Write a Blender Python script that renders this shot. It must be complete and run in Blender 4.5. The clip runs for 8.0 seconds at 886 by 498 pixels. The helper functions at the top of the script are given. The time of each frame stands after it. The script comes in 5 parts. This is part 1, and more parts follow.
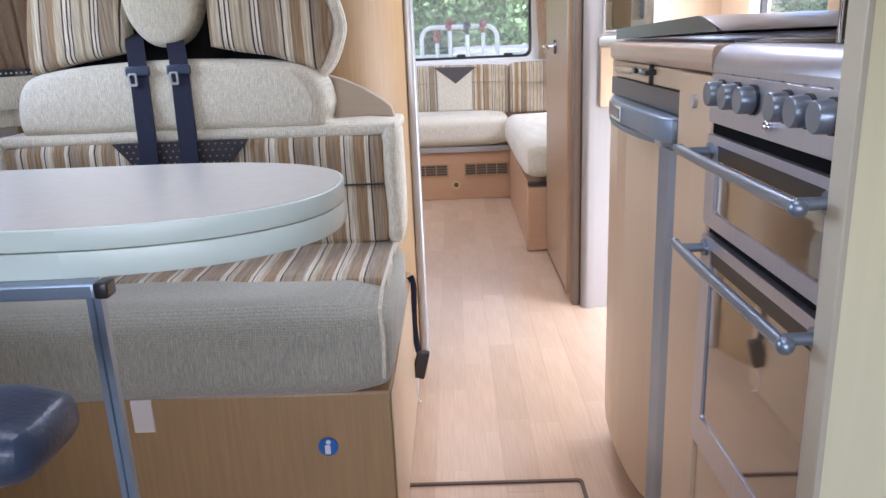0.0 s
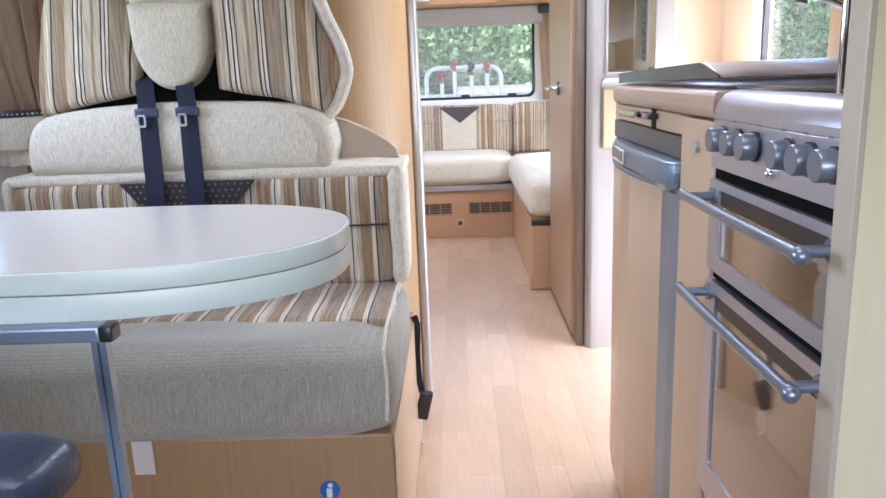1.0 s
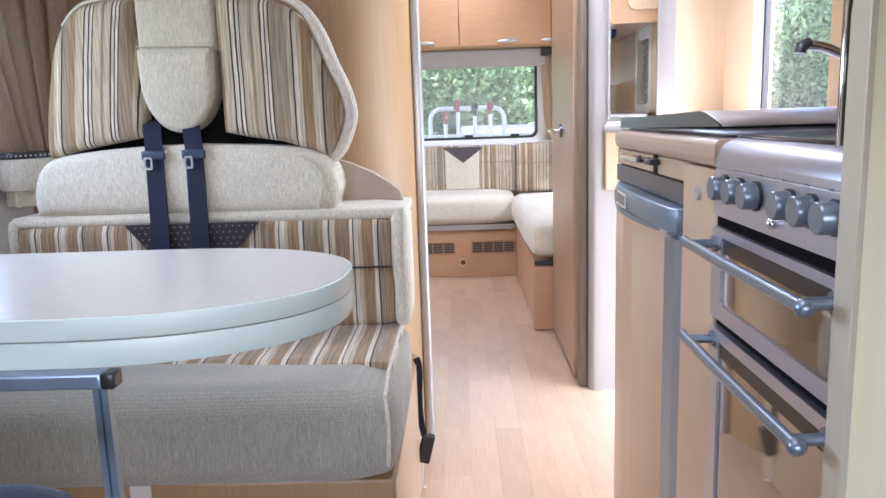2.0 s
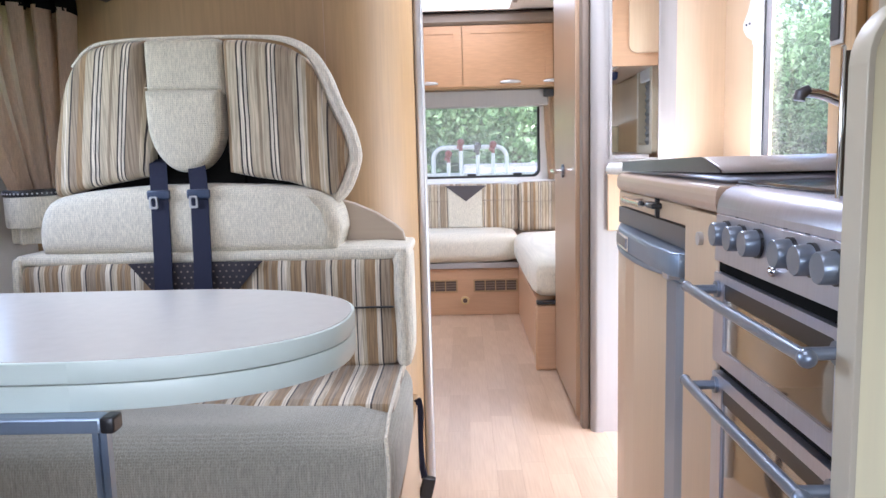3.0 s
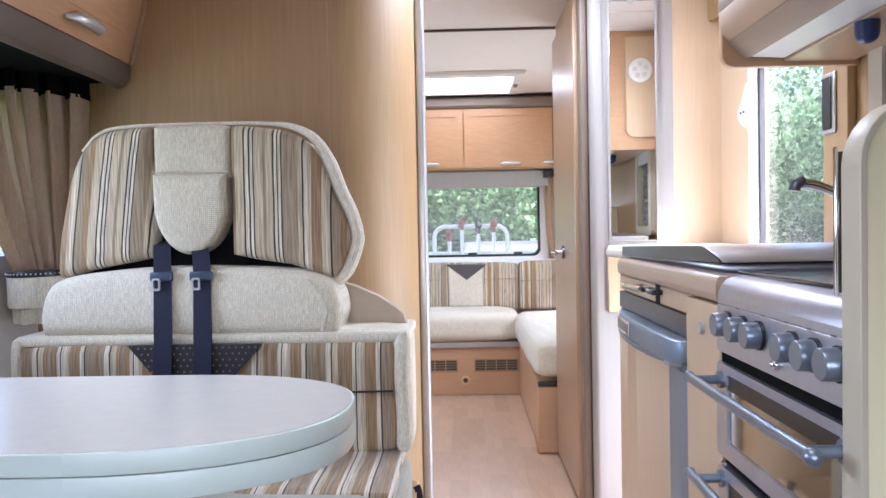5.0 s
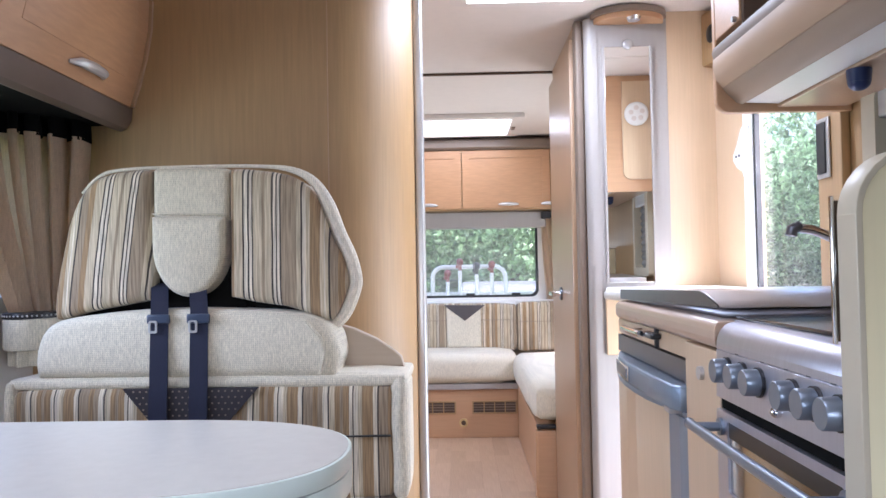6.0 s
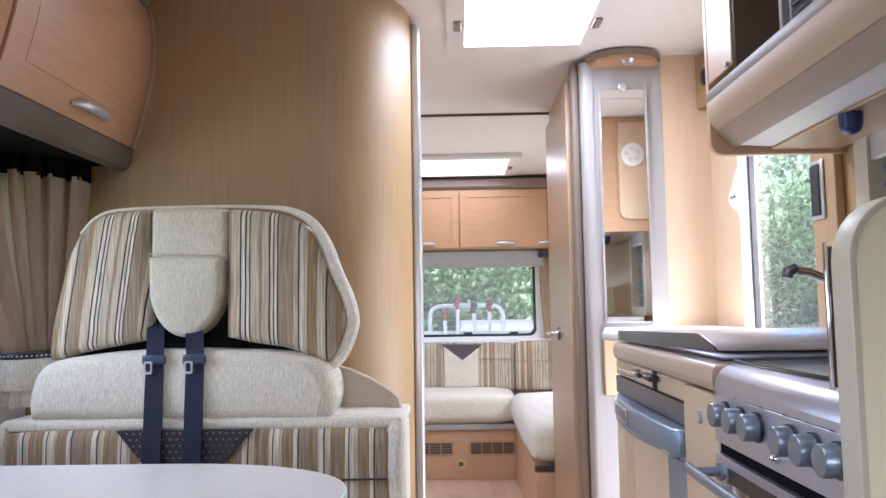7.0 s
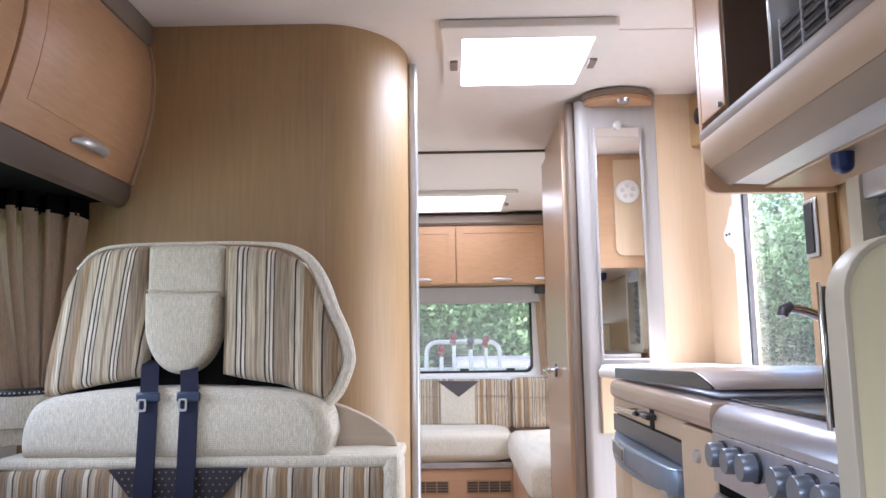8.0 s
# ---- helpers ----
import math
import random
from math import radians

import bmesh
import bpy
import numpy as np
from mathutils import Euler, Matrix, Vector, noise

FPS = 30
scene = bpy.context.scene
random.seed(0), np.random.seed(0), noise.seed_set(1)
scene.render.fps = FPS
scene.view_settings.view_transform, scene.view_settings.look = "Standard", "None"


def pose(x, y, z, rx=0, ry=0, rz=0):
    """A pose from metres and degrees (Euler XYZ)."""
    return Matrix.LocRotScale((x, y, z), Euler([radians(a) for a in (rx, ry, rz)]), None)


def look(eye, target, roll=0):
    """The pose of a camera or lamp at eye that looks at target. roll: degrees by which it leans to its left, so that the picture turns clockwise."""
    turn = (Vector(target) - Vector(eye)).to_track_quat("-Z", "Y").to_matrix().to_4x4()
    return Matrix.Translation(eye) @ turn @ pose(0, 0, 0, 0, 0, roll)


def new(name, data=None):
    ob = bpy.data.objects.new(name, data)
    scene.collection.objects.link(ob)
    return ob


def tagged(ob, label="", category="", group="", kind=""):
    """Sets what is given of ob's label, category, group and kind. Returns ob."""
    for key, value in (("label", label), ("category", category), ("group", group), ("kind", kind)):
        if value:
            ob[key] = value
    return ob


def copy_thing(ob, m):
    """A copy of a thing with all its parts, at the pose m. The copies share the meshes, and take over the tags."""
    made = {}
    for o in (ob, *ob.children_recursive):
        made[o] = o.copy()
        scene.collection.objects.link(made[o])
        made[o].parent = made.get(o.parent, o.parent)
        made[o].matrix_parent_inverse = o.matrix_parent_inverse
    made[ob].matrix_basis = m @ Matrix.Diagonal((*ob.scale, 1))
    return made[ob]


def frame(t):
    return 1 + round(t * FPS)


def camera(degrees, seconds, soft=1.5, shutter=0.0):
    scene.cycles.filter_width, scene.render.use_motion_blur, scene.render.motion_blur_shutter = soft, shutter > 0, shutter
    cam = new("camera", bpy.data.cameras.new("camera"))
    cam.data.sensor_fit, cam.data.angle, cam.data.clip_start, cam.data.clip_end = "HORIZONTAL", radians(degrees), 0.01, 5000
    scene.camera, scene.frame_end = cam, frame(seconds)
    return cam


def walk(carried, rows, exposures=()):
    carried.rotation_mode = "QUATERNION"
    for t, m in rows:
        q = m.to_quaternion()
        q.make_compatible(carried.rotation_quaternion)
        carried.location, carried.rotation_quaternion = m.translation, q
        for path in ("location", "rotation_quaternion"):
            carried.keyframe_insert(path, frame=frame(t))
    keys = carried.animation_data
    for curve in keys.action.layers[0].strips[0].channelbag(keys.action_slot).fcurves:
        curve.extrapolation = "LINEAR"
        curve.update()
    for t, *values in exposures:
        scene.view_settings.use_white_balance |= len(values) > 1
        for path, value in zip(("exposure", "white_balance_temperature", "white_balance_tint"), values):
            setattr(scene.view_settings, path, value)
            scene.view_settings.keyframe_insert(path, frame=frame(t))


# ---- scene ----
cam = camera(61.9, 8.0)
PATH = [
    (0, (0.227, 0.164, 0.955), (0.185, 2.087, 0.406), -2.4),
    (0.5, (0.227, 0.163, 0.959), (0.181, 2.099, 0.457), -2.3),
    (1, (0.227, 0.163, 0.964), (0.178, 2.111, 0.511), -2.2),
    (1.5, (0.227, 0.163, 0.97), (0.176, 2.121, 0.567), -2.1),
    (3, (0.227, 0.161, 0.985), (0.17, 2.144, 0.729), -1.5),
    (3.5, (0.227, 0.16, 0.99), (0.169, 2.149, 0.783), -1.4),
    (4, (0.227, 0.16, 0.993), (0.168, 2.153, 0.839), -1.3),
    (4.5, (0.226, 0.158, 0.997), (0.169, 2.155, 0.894), -1.2),
    (6, (0.226, 0.156, 1.008), (0.179, 2.154, 1.064), -1.0),
    (6.5, (0.226, 0.154, 1.011), (0.183, 2.15, 1.119), -0.9),
    (7, (0.227, 0.153, 1.014), (0.188, 2.146, 1.172), -0.9),
    (7.5, (0.226, 0.151, 1.016), (0.193, 2.14, 1.224), -0.8),
    (8, (0.227, 0.149, 1.017), (0.199, 2.133, 1.27), -0.8),
]
walk(cam, [(t, look(eye, target, roll)) for t, eye, target, roll in PATH], exposures=((0, 2.18, 5680, 19), (0.5, 2.38, 5680, 19), (1.5, 2.38, 5660, 19), (3.5, 2.35, 5620, 19), (4.5, 2.33, 5600, 19), (6, 2.26, 5600, 20), (7, 2.18, 5660, 20), (8, 2.16, 5700, 20)))

# ---------------------------------------------------------------- light
world = bpy.data.worlds.new("sky")
world.use_nodes = True
scene.world = world
wn = world.node_tree
sky = wn.nodes.new("ShaderNodeTexSky")
sky.sky_type, sky.sun_disc = "NISHITA", False
sky.sun_elevation, sky.sun_rotation = radians(47), radians(153)
sky.air_density, sky.dust_density = 1.0, 3.0
wn.links.new(sky.outputs[0], wn.nodes["Background"].inputs[0])
wn.nodes["Background"].inputs[1].default_value = 0.15

sun_data = bpy.data.lights.new("sun", "SUN")
sun_data.energy, sun_data.angle, sun_data.color = 5.0, radians(10), (1, 0.97, 0.92)
sun = new("sun", sun_data)
sun.matrix_world = look((3.5, -7, 8.5), (0, 0, 0))


def area(name, eye, target, sx, sy, watts, color=(1, 1, 1)):
    data = bpy.data.lights.new(name, "AREA")
    data.shape, data.size, data.size_y, data.energy, data.color = "RECTANGLE", sx, sy, watts, color
    ob = new(name, data)
    ob.matrix_world = look(eye, target)
    return ob


SKYL = (0.86, 0.94, 1.0)
area("skylight_daylight", (0.447, 2.312, 1.880), (0.447, 2.312, 0), 0.37, 0.37, 2.2, SKYL)
area("rear_hatch_daylight", (0.24, 4.61, 1.880), (0.24, 4.61, 0), 0.58, 0.50, 0.25, SKYL)
area("windscreen_daylight", (0.1, -1.78, 1.10), (0.1, 0, 1.0), 1.7, 0.62, 4.6, SKYL)
area("dinette_window_daylight", (-1.06, 1.15, 1.14), (0.30, 0.60, 0.86), 0.82, 0.38, 1.9, SKYL)
area("cab_door_daylight", (-0.955, -0.9, 1.15), (0, -0.8, 1.0), 0.9, 0.6, 0.25, SKYL)
area("entrance_daylight", (1.175, 2.33, 0.45), (0, 2.33, 0.30), 0.46, 0.78, 2.5, SKYL)
area("kitchen_window_daylight", (1.15, 1.985, 1.22), (0.10, 2.15, 1.15), 0.11, 0.60, 0.48, SKYL)
# Lounge side openings are unseen; these two lamps are added to light the rear.
area("lounge_right_fill", (1.175, 4.0, 1.1), (0, 4.0, 0.9), 0.9, 0.45, 2.3, SKYL)
area("lounge_left_fill", (-0.955, 4.0, 1.1), (0, 4.0, 0.9), 0.9, 0.45, 1.7, SKYL)


# ---------------------------------------------------------------- materials
def mat(name, color, rough=0.5, metal=0.0, var=0.12, scale=(6, 6, 6), bump=0.0, bscale=120, coat=0.0, spots=1.5):
    """Two scales of noise over a base colour, and fine relief."""
    m = bpy.data.materials.new(name)
    m.use_nodes = True
    nt = m.node_tree
    b = nt.nodes["Principled BSDF"]
    b.inputs["Roughness"].default_value = rough
    b.inputs["Metallic"].default_value = metal
    b.inputs["Coat Weight"].default_value, b.inputs["Coat Roughness"].default_value = coat, 0.28
    tc = nt.nodes.new("ShaderNodeTexCoord")
    mp = nt.nodes.new("ShaderNodeMapping")
    mp.inputs["Scale"].default_value = scale
    nt.links.new(tc.outputs["Object"], mp.inputs[0])
    n1 = nt.nodes.new("ShaderNodeTexNoise")
    n1.inputs["Scale"].default_value, n1.inputs["Detail"].default_value = 4, 6
    nt.links.new(mp.outputs[0], n1.inputs[0])
    n2 = nt.nodes.new("ShaderNodeTexNoise")
    n2.inputs["Scale"].default_value, n2.inputs["Detail"].default_value = spots, 2
    nt.links.new(tc.outputs["Object"], n2.inputs[0])
    add = nt.nodes.new("ShaderNodeMath")
    add.operation = "ADD"
    nt.links.new(n1.outputs[0], add.inputs[0])
    nt.links.new(n2.outputs[0], add.inputs[1])
    mr = nt.nodes.new("ShaderNodeMapRange")
    mr.inputs[1].default_value, mr.inputs[2].default_value = 0.6, 1.4
    mr.inputs[3].default_value, mr.inputs[4].default_value = 1 - var, 1 + var
    nt.links.new(add.outputs[0], mr.inputs[0])
    mx = nt.nodes.new("ShaderNodeMix")
    mx.data_type, mx.blend_type = "RGBA", "MULTIPLY"
    mx.inputs[0].default_value = 1
    mx.inputs[6].default_value = (*color, 1)
    nt.links.new(mr.outputs[0], mx.inputs[7])
    nt.links.new(mx.outputs[2], b.inputs["Base Color"])
    if bump:
        nb = nt.nodes.new("ShaderNodeTexNoise")
        nb.inputs["Scale"].default_value = bscale
        nt.links.new(tc.outputs["Object"], nb.inputs[0])
        bp = nt.nodes.new("ShaderNodeBump")
        bp.inputs["Strength"].default_value, bp.inputs["Distance"].default_value = bump, 0.002
        nt.links.new(nb.outputs[0], bp.inputs["Height"])
        nt.links.new(bp.outputs[0], b.inputs["Normal"])
    return m


def weave(m, strength=0.5, size=440):
    """A woven relief of crossing threads."""
    nt = m.node_tree
    b = nt.nodes["Principled BSDF"]
    tc = nt.nodes.new("ShaderNodeTexCoord")
    hs = []
    for d in ("X", "Z"):
        w = nt.nodes.new("ShaderNodeTexWave")
        w.bands_direction = d
        w.inputs["Scale"].default_value, w.inputs["Distortion"].default_value = size / 6.0, 4.0
        w.inputs["Detail"].default_value, w.inputs["Detail Scale"].default_value = 2, 3
        nt.links.new(tc.outputs["Object"], w.inputs[0])
        hs.append(w)
    ad = nt.nodes.new("ShaderNodeMath")
    ad.operation = "MAXIMUM"
    for i, w in enumerate(hs):
        nt.links.new(w.outputs["Fac"], ad.inputs[i])
    bp = nt.nodes.new("ShaderNodeBump")
    bp.inputs["Strength"].default_value, bp.inputs["Distance"].default_value = strength, 0.0015
    nt.links.new(ad.outputs[0], bp.inputs["Height"])
    nt.links.new(bp.outputs[0], b.inputs["Normal"])
    old = b.inputs["Base Color"].links[0].from_socket
    mr = nt.nodes.new("ShaderNodeMapRange")
    mr.inputs[3].default_value, mr.inputs[4].default_value = 0.82, 1.08
    nt.links.new(ad.outputs[0], mr.inputs[0])
    mx = nt.nodes.new("ShaderNodeMix")
    mx.data_type, mx.blend_type = "RGBA", "MULTIPLY"
    mx.inputs[0].default_value = 1
    nt.links.new(old, mx.inputs[6])
    nt.links.new(mr.outputs[0], mx.inputs[7])
    mp = nt.nodes.new("ShaderNodeMapping")
    mp.inputs["Scale"].default_value = (420, 420, 70)
    slub = nt.nodes.new("ShaderNodeTexNoise")
    slub.inputs["Scale"].default_value, slub.inputs["Detail"].default_value = 1, 4
    nt.links.new(tc.outputs["Object"], mp.inputs[0])
    nt.links.new(mp.outputs[0], slub.inputs[0])
    ms = nt.nodes.new("ShaderNodeMapRange")
    ms.inputs[1].default_value, ms.inputs[2].default_value = 0.3, 0.7
    ms.inputs[3].default_value, ms.inputs[4].default_value = 0.80, 1.14
    nt.links.new(slub.outputs[0], ms.inputs[0])
    mz = nt.nodes.new("ShaderNodeMix")
    mz.data_type, mz.blend_type = "RGBA", "MULTIPLY"
    mz.inputs[0].default_value = 1
    nt.links.new(mx.outputs[2], mz.inputs[6])
    nt.links.new(ms.outputs[0], mz.inputs[7])
    nt.links.new(mz.outputs[2], b.inputs["Base Color"])
    b.inputs["Sheen Weight"].default_value = 0.25
    return m


GREIGE, OCHRE, CREAM, BLACK = (0.49, 0.405, 0.28), (0.30, 0.195, 0.10), (0.63, 0.555, 0.43), (0.040, 0.030, 0.028)
TAUPE = (0.30, 0.227, 0.15)
# band starts across one repeat of the cloth
WIDE = [(0.0, CREAM), (0.030, BLACK), (0.043, CREAM), (0.070, BLACK), (0.081, GREIGE), (0.16, TAUPE), (0.185, GREIGE), (0.25, BLACK), (0.262, CREAM), (0.286, BLACK), (0.299, CREAM),
        (0.322, BLACK), (0.333, TAUPE), (0.47, GREIGE), (0.51, BLACK), (0.524, CREAM), (0.558, GREIGE), (0.59, OCHRE), (0.68, GREIGE), (0.715, CREAM), (0.73, GREIGE), (0.755, BLACK), (0.770, TAUPE),
        (0.84, OCHRE), (0.90, GREIGE), (0.982, BLACK)]
CLOSE = [(0.0, BLACK), (0.018, GREIGE), (0.09, OCHRE), (0.16, TAUPE), (0.20, OCHRE), (0.285, CREAM), (0.325, BLACK), (0.343, CREAM), (0.40, GREIGE), (0.455, OCHRE), (0.60, CREAM), (0.655, BLACK),
         (0.673, TAUPE), (0.80, OCHRE), (0.86, TAUPE), (0.93, CREAM)]


def striped(name, stops, axis=0, period=0.242, shift=0.0, lean=0.0):
    """Striped upholstery: bands across one axis with streaky threads along the others."""
    m = bpy.data.materials.new(name)
    m.use_nodes = True
    nt = m.node_tree
    b = nt.nodes["Principled BSDF"]
    b.inputs["Roughness"].default_value = 0.9
    b.inputs["Sheen Weight"].default_value = 0.2
    tc = nt.nodes.new("ShaderNodeTexCoord")
    sp = nt.nodes.new("ShaderNodeSeparateXYZ")
    nt.links.new(tc.outputs["Object"], sp.inputs[0])
    wob = nt.nodes.new("ShaderNodeTexNoise")
    wob.inputs["Scale"].default_value = 9
    nt.links.new(tc.outputs["Object"], wob.inputs[0])
    wm = nt.nodes.new("ShaderNodeMath")
    wm.operation = "MULTIPLY_ADD"
    wm.inputs[1].default_value = 0.004
    nt.links.new(wob.outputs[0], wm.inputs[0])
    nt.links.new(sp.outputs[axis], wm.inputs[2])
    md = nt.nodes.new("ShaderNodeMath")
    md.operation = "MULTIPLY_ADD"
    md.inputs[1].default_value, md.inputs[2].default_value = 1 / period, shift
    tilt = nt.nodes.new("ShaderNodeMath")
    tilt.operation = "MULTIPLY_ADD"
    tilt.inputs[1].default_value = -lean
    nt.links.new(sp.outputs[2], tilt.inputs[0])
    nt.links.new(wm.outputs[0], tilt.inputs[2])
    nt.links.new(tilt.outputs[0], md.inputs[0])
    fr = nt.nodes.new("ShaderNodeMath")
    fr.operation = "FRACT"
    nt.links.new(md.outputs[0], fr.inputs[0])
    cr = nt.nodes.new("ShaderNodeValToRGB")
    cr.color_ramp.interpolation = "CONSTANT"
    el = cr.color_ramp.elements
    el[0].position, el[0].color = 0.0, (*stops[0][1], 1)
    el[1].position, el[1].color = stops[1][0], (*stops[1][1], 1)
    for p, c in stops[2:]:
        e = el.new(p)
        e.color = (*c, 1)
    nt.links.new(fr.outputs[0], cr.inputs[0])
    mp = nt.nodes.new("ShaderNodeMapping")
    sc = [14, 14, 14]
    sc[axis] = 420
    mp.inputs["Scale"].default_value = sc
    nt.links.new(tc.outputs["Object"], mp.inputs[0])
    ns = nt.nodes.new("ShaderNodeTexNoise")
    ns.inputs["Scale"].default_value, ns.inputs["Detail"].default_value = 1, 3
    nt.links.new(mp.outputs[0], ns.inputs[0])
    mr = nt.nodes.new("ShaderNodeMapRange")
    mr.inputs[1].default_value, mr.inputs[2].default_value = 0.3, 0.7
    mr.inputs[3].default_value, mr.inputs[4].default_value = 0.62, 1.32
    nt.links.new(ns.outputs[0], mr.inputs[0])
    mx = nt.nodes.new("ShaderNodeMix")
    mx.data_type, mx.blend_type = "RGBA", "MULTIPLY"
    mx.inputs[0].default_value = 1
    nt.links.new(cr.outputs[0], mx.inputs[6])
    nt.links.new(mr.outputs[0], mx.inputs[7])
    nt.links.new(mx.outputs[2], b.inputs["Base Color"])
    bp = nt.nodes.new("ShaderNodeBump")
    bp.inputs["Strength"].default_value, bp.inputs["Distance"].default_value = 0.35, 0.002
    nt.links.new(ns.outputs[0], bp.inputs["Height"])
    nt.links.new(bp.outputs[0], b.inputs["Normal"])
    return m


WOOD = mat("beech_laminate", (0.37, 0.222, 0.088), 0.55, var=0.18, scale=(40, 40, 1.6), bump=0.05, bscale=300, coat=0.35)
WOOD.node_tree.nodes["Principled BSDF"].inputs["Specular IOR Level"].default_value = 0.8
WOOD.node_tree.nodes["Principled BSDF"].inputs["Coat Roughness"].default_value = 0.55
WOOD_PALE = mat("pale_maple_laminate", (0.62, 0.455, 0.295), 0.35, var=0.07, scale=(50, 50, 1.6), bump=0.04, bscale=300, coat=0.15)
WOOD_Y = mat("beech_laminate_horizontal", (0.53, 0.315, 0.175), 0.4, var=0.09, scale=(2, 30, 40), bump=0.04, coat=0.15)
WOOD_CAB = mat("cherry_locker_front", (0.45, 0.248, 0.125), 0.42, var=0.15, scale=(4, 4, 30), bump=0.04)
WOOD_DOOR = mat("brown_door_veneer", (0.42, 0.27, 0.16), 0.35, var=0.10, scale=(40, 40, 1.6), coat=0.2)
WOOD_DARK = mat("dark_brown_trim", (0.10, 0.062, 0.042), 0.4, var=0.1)
# Taupe trim colour taken darker for the shade under the left locker.
VALANCE_SHADED = mat("shaded_taupe_valance", (0.125, 0.090, 0.068), 0.5, var=0.08)
TAUPE_TRIM = mat("taupe_plastic_trim", (0.21, 0.155, 0.115), 0.5, var=0.08)
CREAM_PANEL = mat("cream_laminate_panel", (0.79, 0.71, 0.46), 0.42, var=0.05, scale=(30, 30, 1.5), coat=0.1)
CEIL = mat("ceiling_lining", (0.74, 0.66, 0.60), 0.7, var=0.03, bump=0.15, bscale=500)
WALL = mat("wall_lining", (0.72, 0.68, 0.62), 0.65, var=0.04, bump=0.1, bscale=400)
WHITE = mat("white_plastic", (0.80, 0.79, 0.76), 0.35, var=0.03)
GREYWHITE = mat("pale_grey_panel", (0.37, 0.34, 0.315), 0.46, var=0.05, scale=(20, 20, 1))
SILVER = mat("silver_painted_trim", (0.55, 0.54, 0.53), 0.3, metal=0.55, var=0.05)
CHROME = mat("chrome", (0.82, 0.82, 0.84), 0.12, metal=1.0, var=0.03)
POLISHED = mat("polished_steel", (0.74, 0.75, 0.80), 0.30, metal=1.0, var=0.05, scale=(3, 40, 3))
STEEL = mat("brushed_steel", (0.56, 0.56, 0.62), 0.42, metal=1.0, var=0.08, scale=(2, 90, 2), bump=0.04, bscale=200)
STEEL_D = mat("dark_satin_steel", (0.17, 0.175, 0.20), 0.32, metal=0.9, var=0.08, scale=(90, 2, 2))
ALU = mat("blue_grey_aluminium", (0.26, 0.32, 0.40), 0.36, metal=0.55, var=0.06, scale=(60, 60, 1))
HANDLE = mat("satin_blue_grey_handle", (0.24, 0.275, 0.33), 0.34, metal=0.7, var=0.05)
BLACKP = mat("black_plastic", (0.018, 0.017, 0.018), 0.35, var=0.2)
NAVY = mat("navy_vinyl", (0.035, 0.05, 0.09), 0.32, var=0.2, bump=0.25, bscale=260)
BELT = mat("navy_webbing", (0.012, 0.014, 0.036), 0.8, var=0.15, scale=(200, 200, 10), bump=0.3, bscale=600)
# Sheenless black that stands in for deep shade under the locker and in gaps.
SHADE_BLACK = mat("matte_shade_black", (0.010, 0.0095, 0.009), 1.0, var=0.2)
SHADE_BLACK.node_tree.nodes["Principled BSDF"].inputs["Specular IOR Level"].default_value = 0.05
FABRIC = weave(mat("oatmeal_weave", (0.69, 0.63, 0.495), 0.92, var=0.12, scale=(60, 60, 60)), 0.55)
FABRIC_SEAT = weave(mat("grey_oatmeal_weave", (0.60, 0.54, 0.41), 0.92, var=0.14, scale=(60, 60, 8)), 0.5)
# Corded cloth; its darker tone includes the shade below the table.
FABRIC_FRONT_SHADED = weave(mat("shaded_corded_seat_fabric", (0.38, 0.36, 0.29), 0.92, var=0.22, scale=(70, 70, 5)), 0.5)
PIPING = weave(mat("cream_piping", (0.72, 0.65, 0.53), 0.9, var=0.08), 0.3)
STRIPE = striped("striped_upholstery", WIDE, 0, 0.242, 0.0)
STRIPE_L = striped("striped_upholstery_leaning", WIDE, 0, 0.216, 0.593 + 0.12 * 1.08 / 0.216, 0.12)
STRIPE_LOW = striped("striped_upholstery_close", CLOSE, 0, 0.1575, 0.349)
DOTS = mat("black_dotted_mesh", (0.03, 0.025, 0.03), 0.8, var=0.2)
CURTAIN = weave(mat("sand_curtain", (0.74, 0.63, 0.48), 0.9, var=0.14, scale=(80, 80, 6)), 0.35)
_nt = CURTAIN.node_tree
_tr, _mx = _nt.nodes.new("ShaderNodeBsdfTranslucent"), _nt.nodes.new("ShaderNodeMixShader")
_mx.inputs[0].default_value = 0.52
_tr.inputs[0].default_value = (0.72, 0.54, 0.37, 1)
_nt.links.new(_nt.nodes["Principled BSDF"].outputs[0], _mx.inputs[1])
_nt.links.new(_tr.outputs[0], _mx.inputs[2])
_nt.links.new(_mx.outputs[0], _nt.nodes["Material Output"].inputs[0])
TABLE = mat("grey_table_laminate", (0.68, 0.66, 0.605), 0.22, var=0.05, scale=(12, 12, 12), coat=0.1)
TEDGE = mat("pale_green_edge_band", (0.67, 0.765, 0.70), 0.35, var=0.03)
WORKTOP = mat("worktop_laminate", (0.50, 0.36, 0.26), 0.28, var=0.08, scale=(12, 3, 12), coat=0.3)
RUBBER = mat("black_rubber", (0.012, 0.012, 0.014), 0.5, var=0.1)
# The cab is out of view; its dark grey only cuts bounced light.
CAB = mat("unseen_cab_dark_grey", (0.06, 0.06, 0.065), 0.7, var=0.1)
DEEPBLUE = mat("deep_blue_plastic", (0.010, 0.024, 0.10), 0.35, var=0.1)
BLUE = mat("blue_sticker", (0.02, 0.13, 0.42), 0.35, var=0.03)
BRASS = mat("brass", (0.6, 0.45, 0.22), 0.3, metal=1.0, var=0.05)
RED = mat("red_brown_clamp", (0.30, 0.07, 0.05), 0.4, var=0.1)
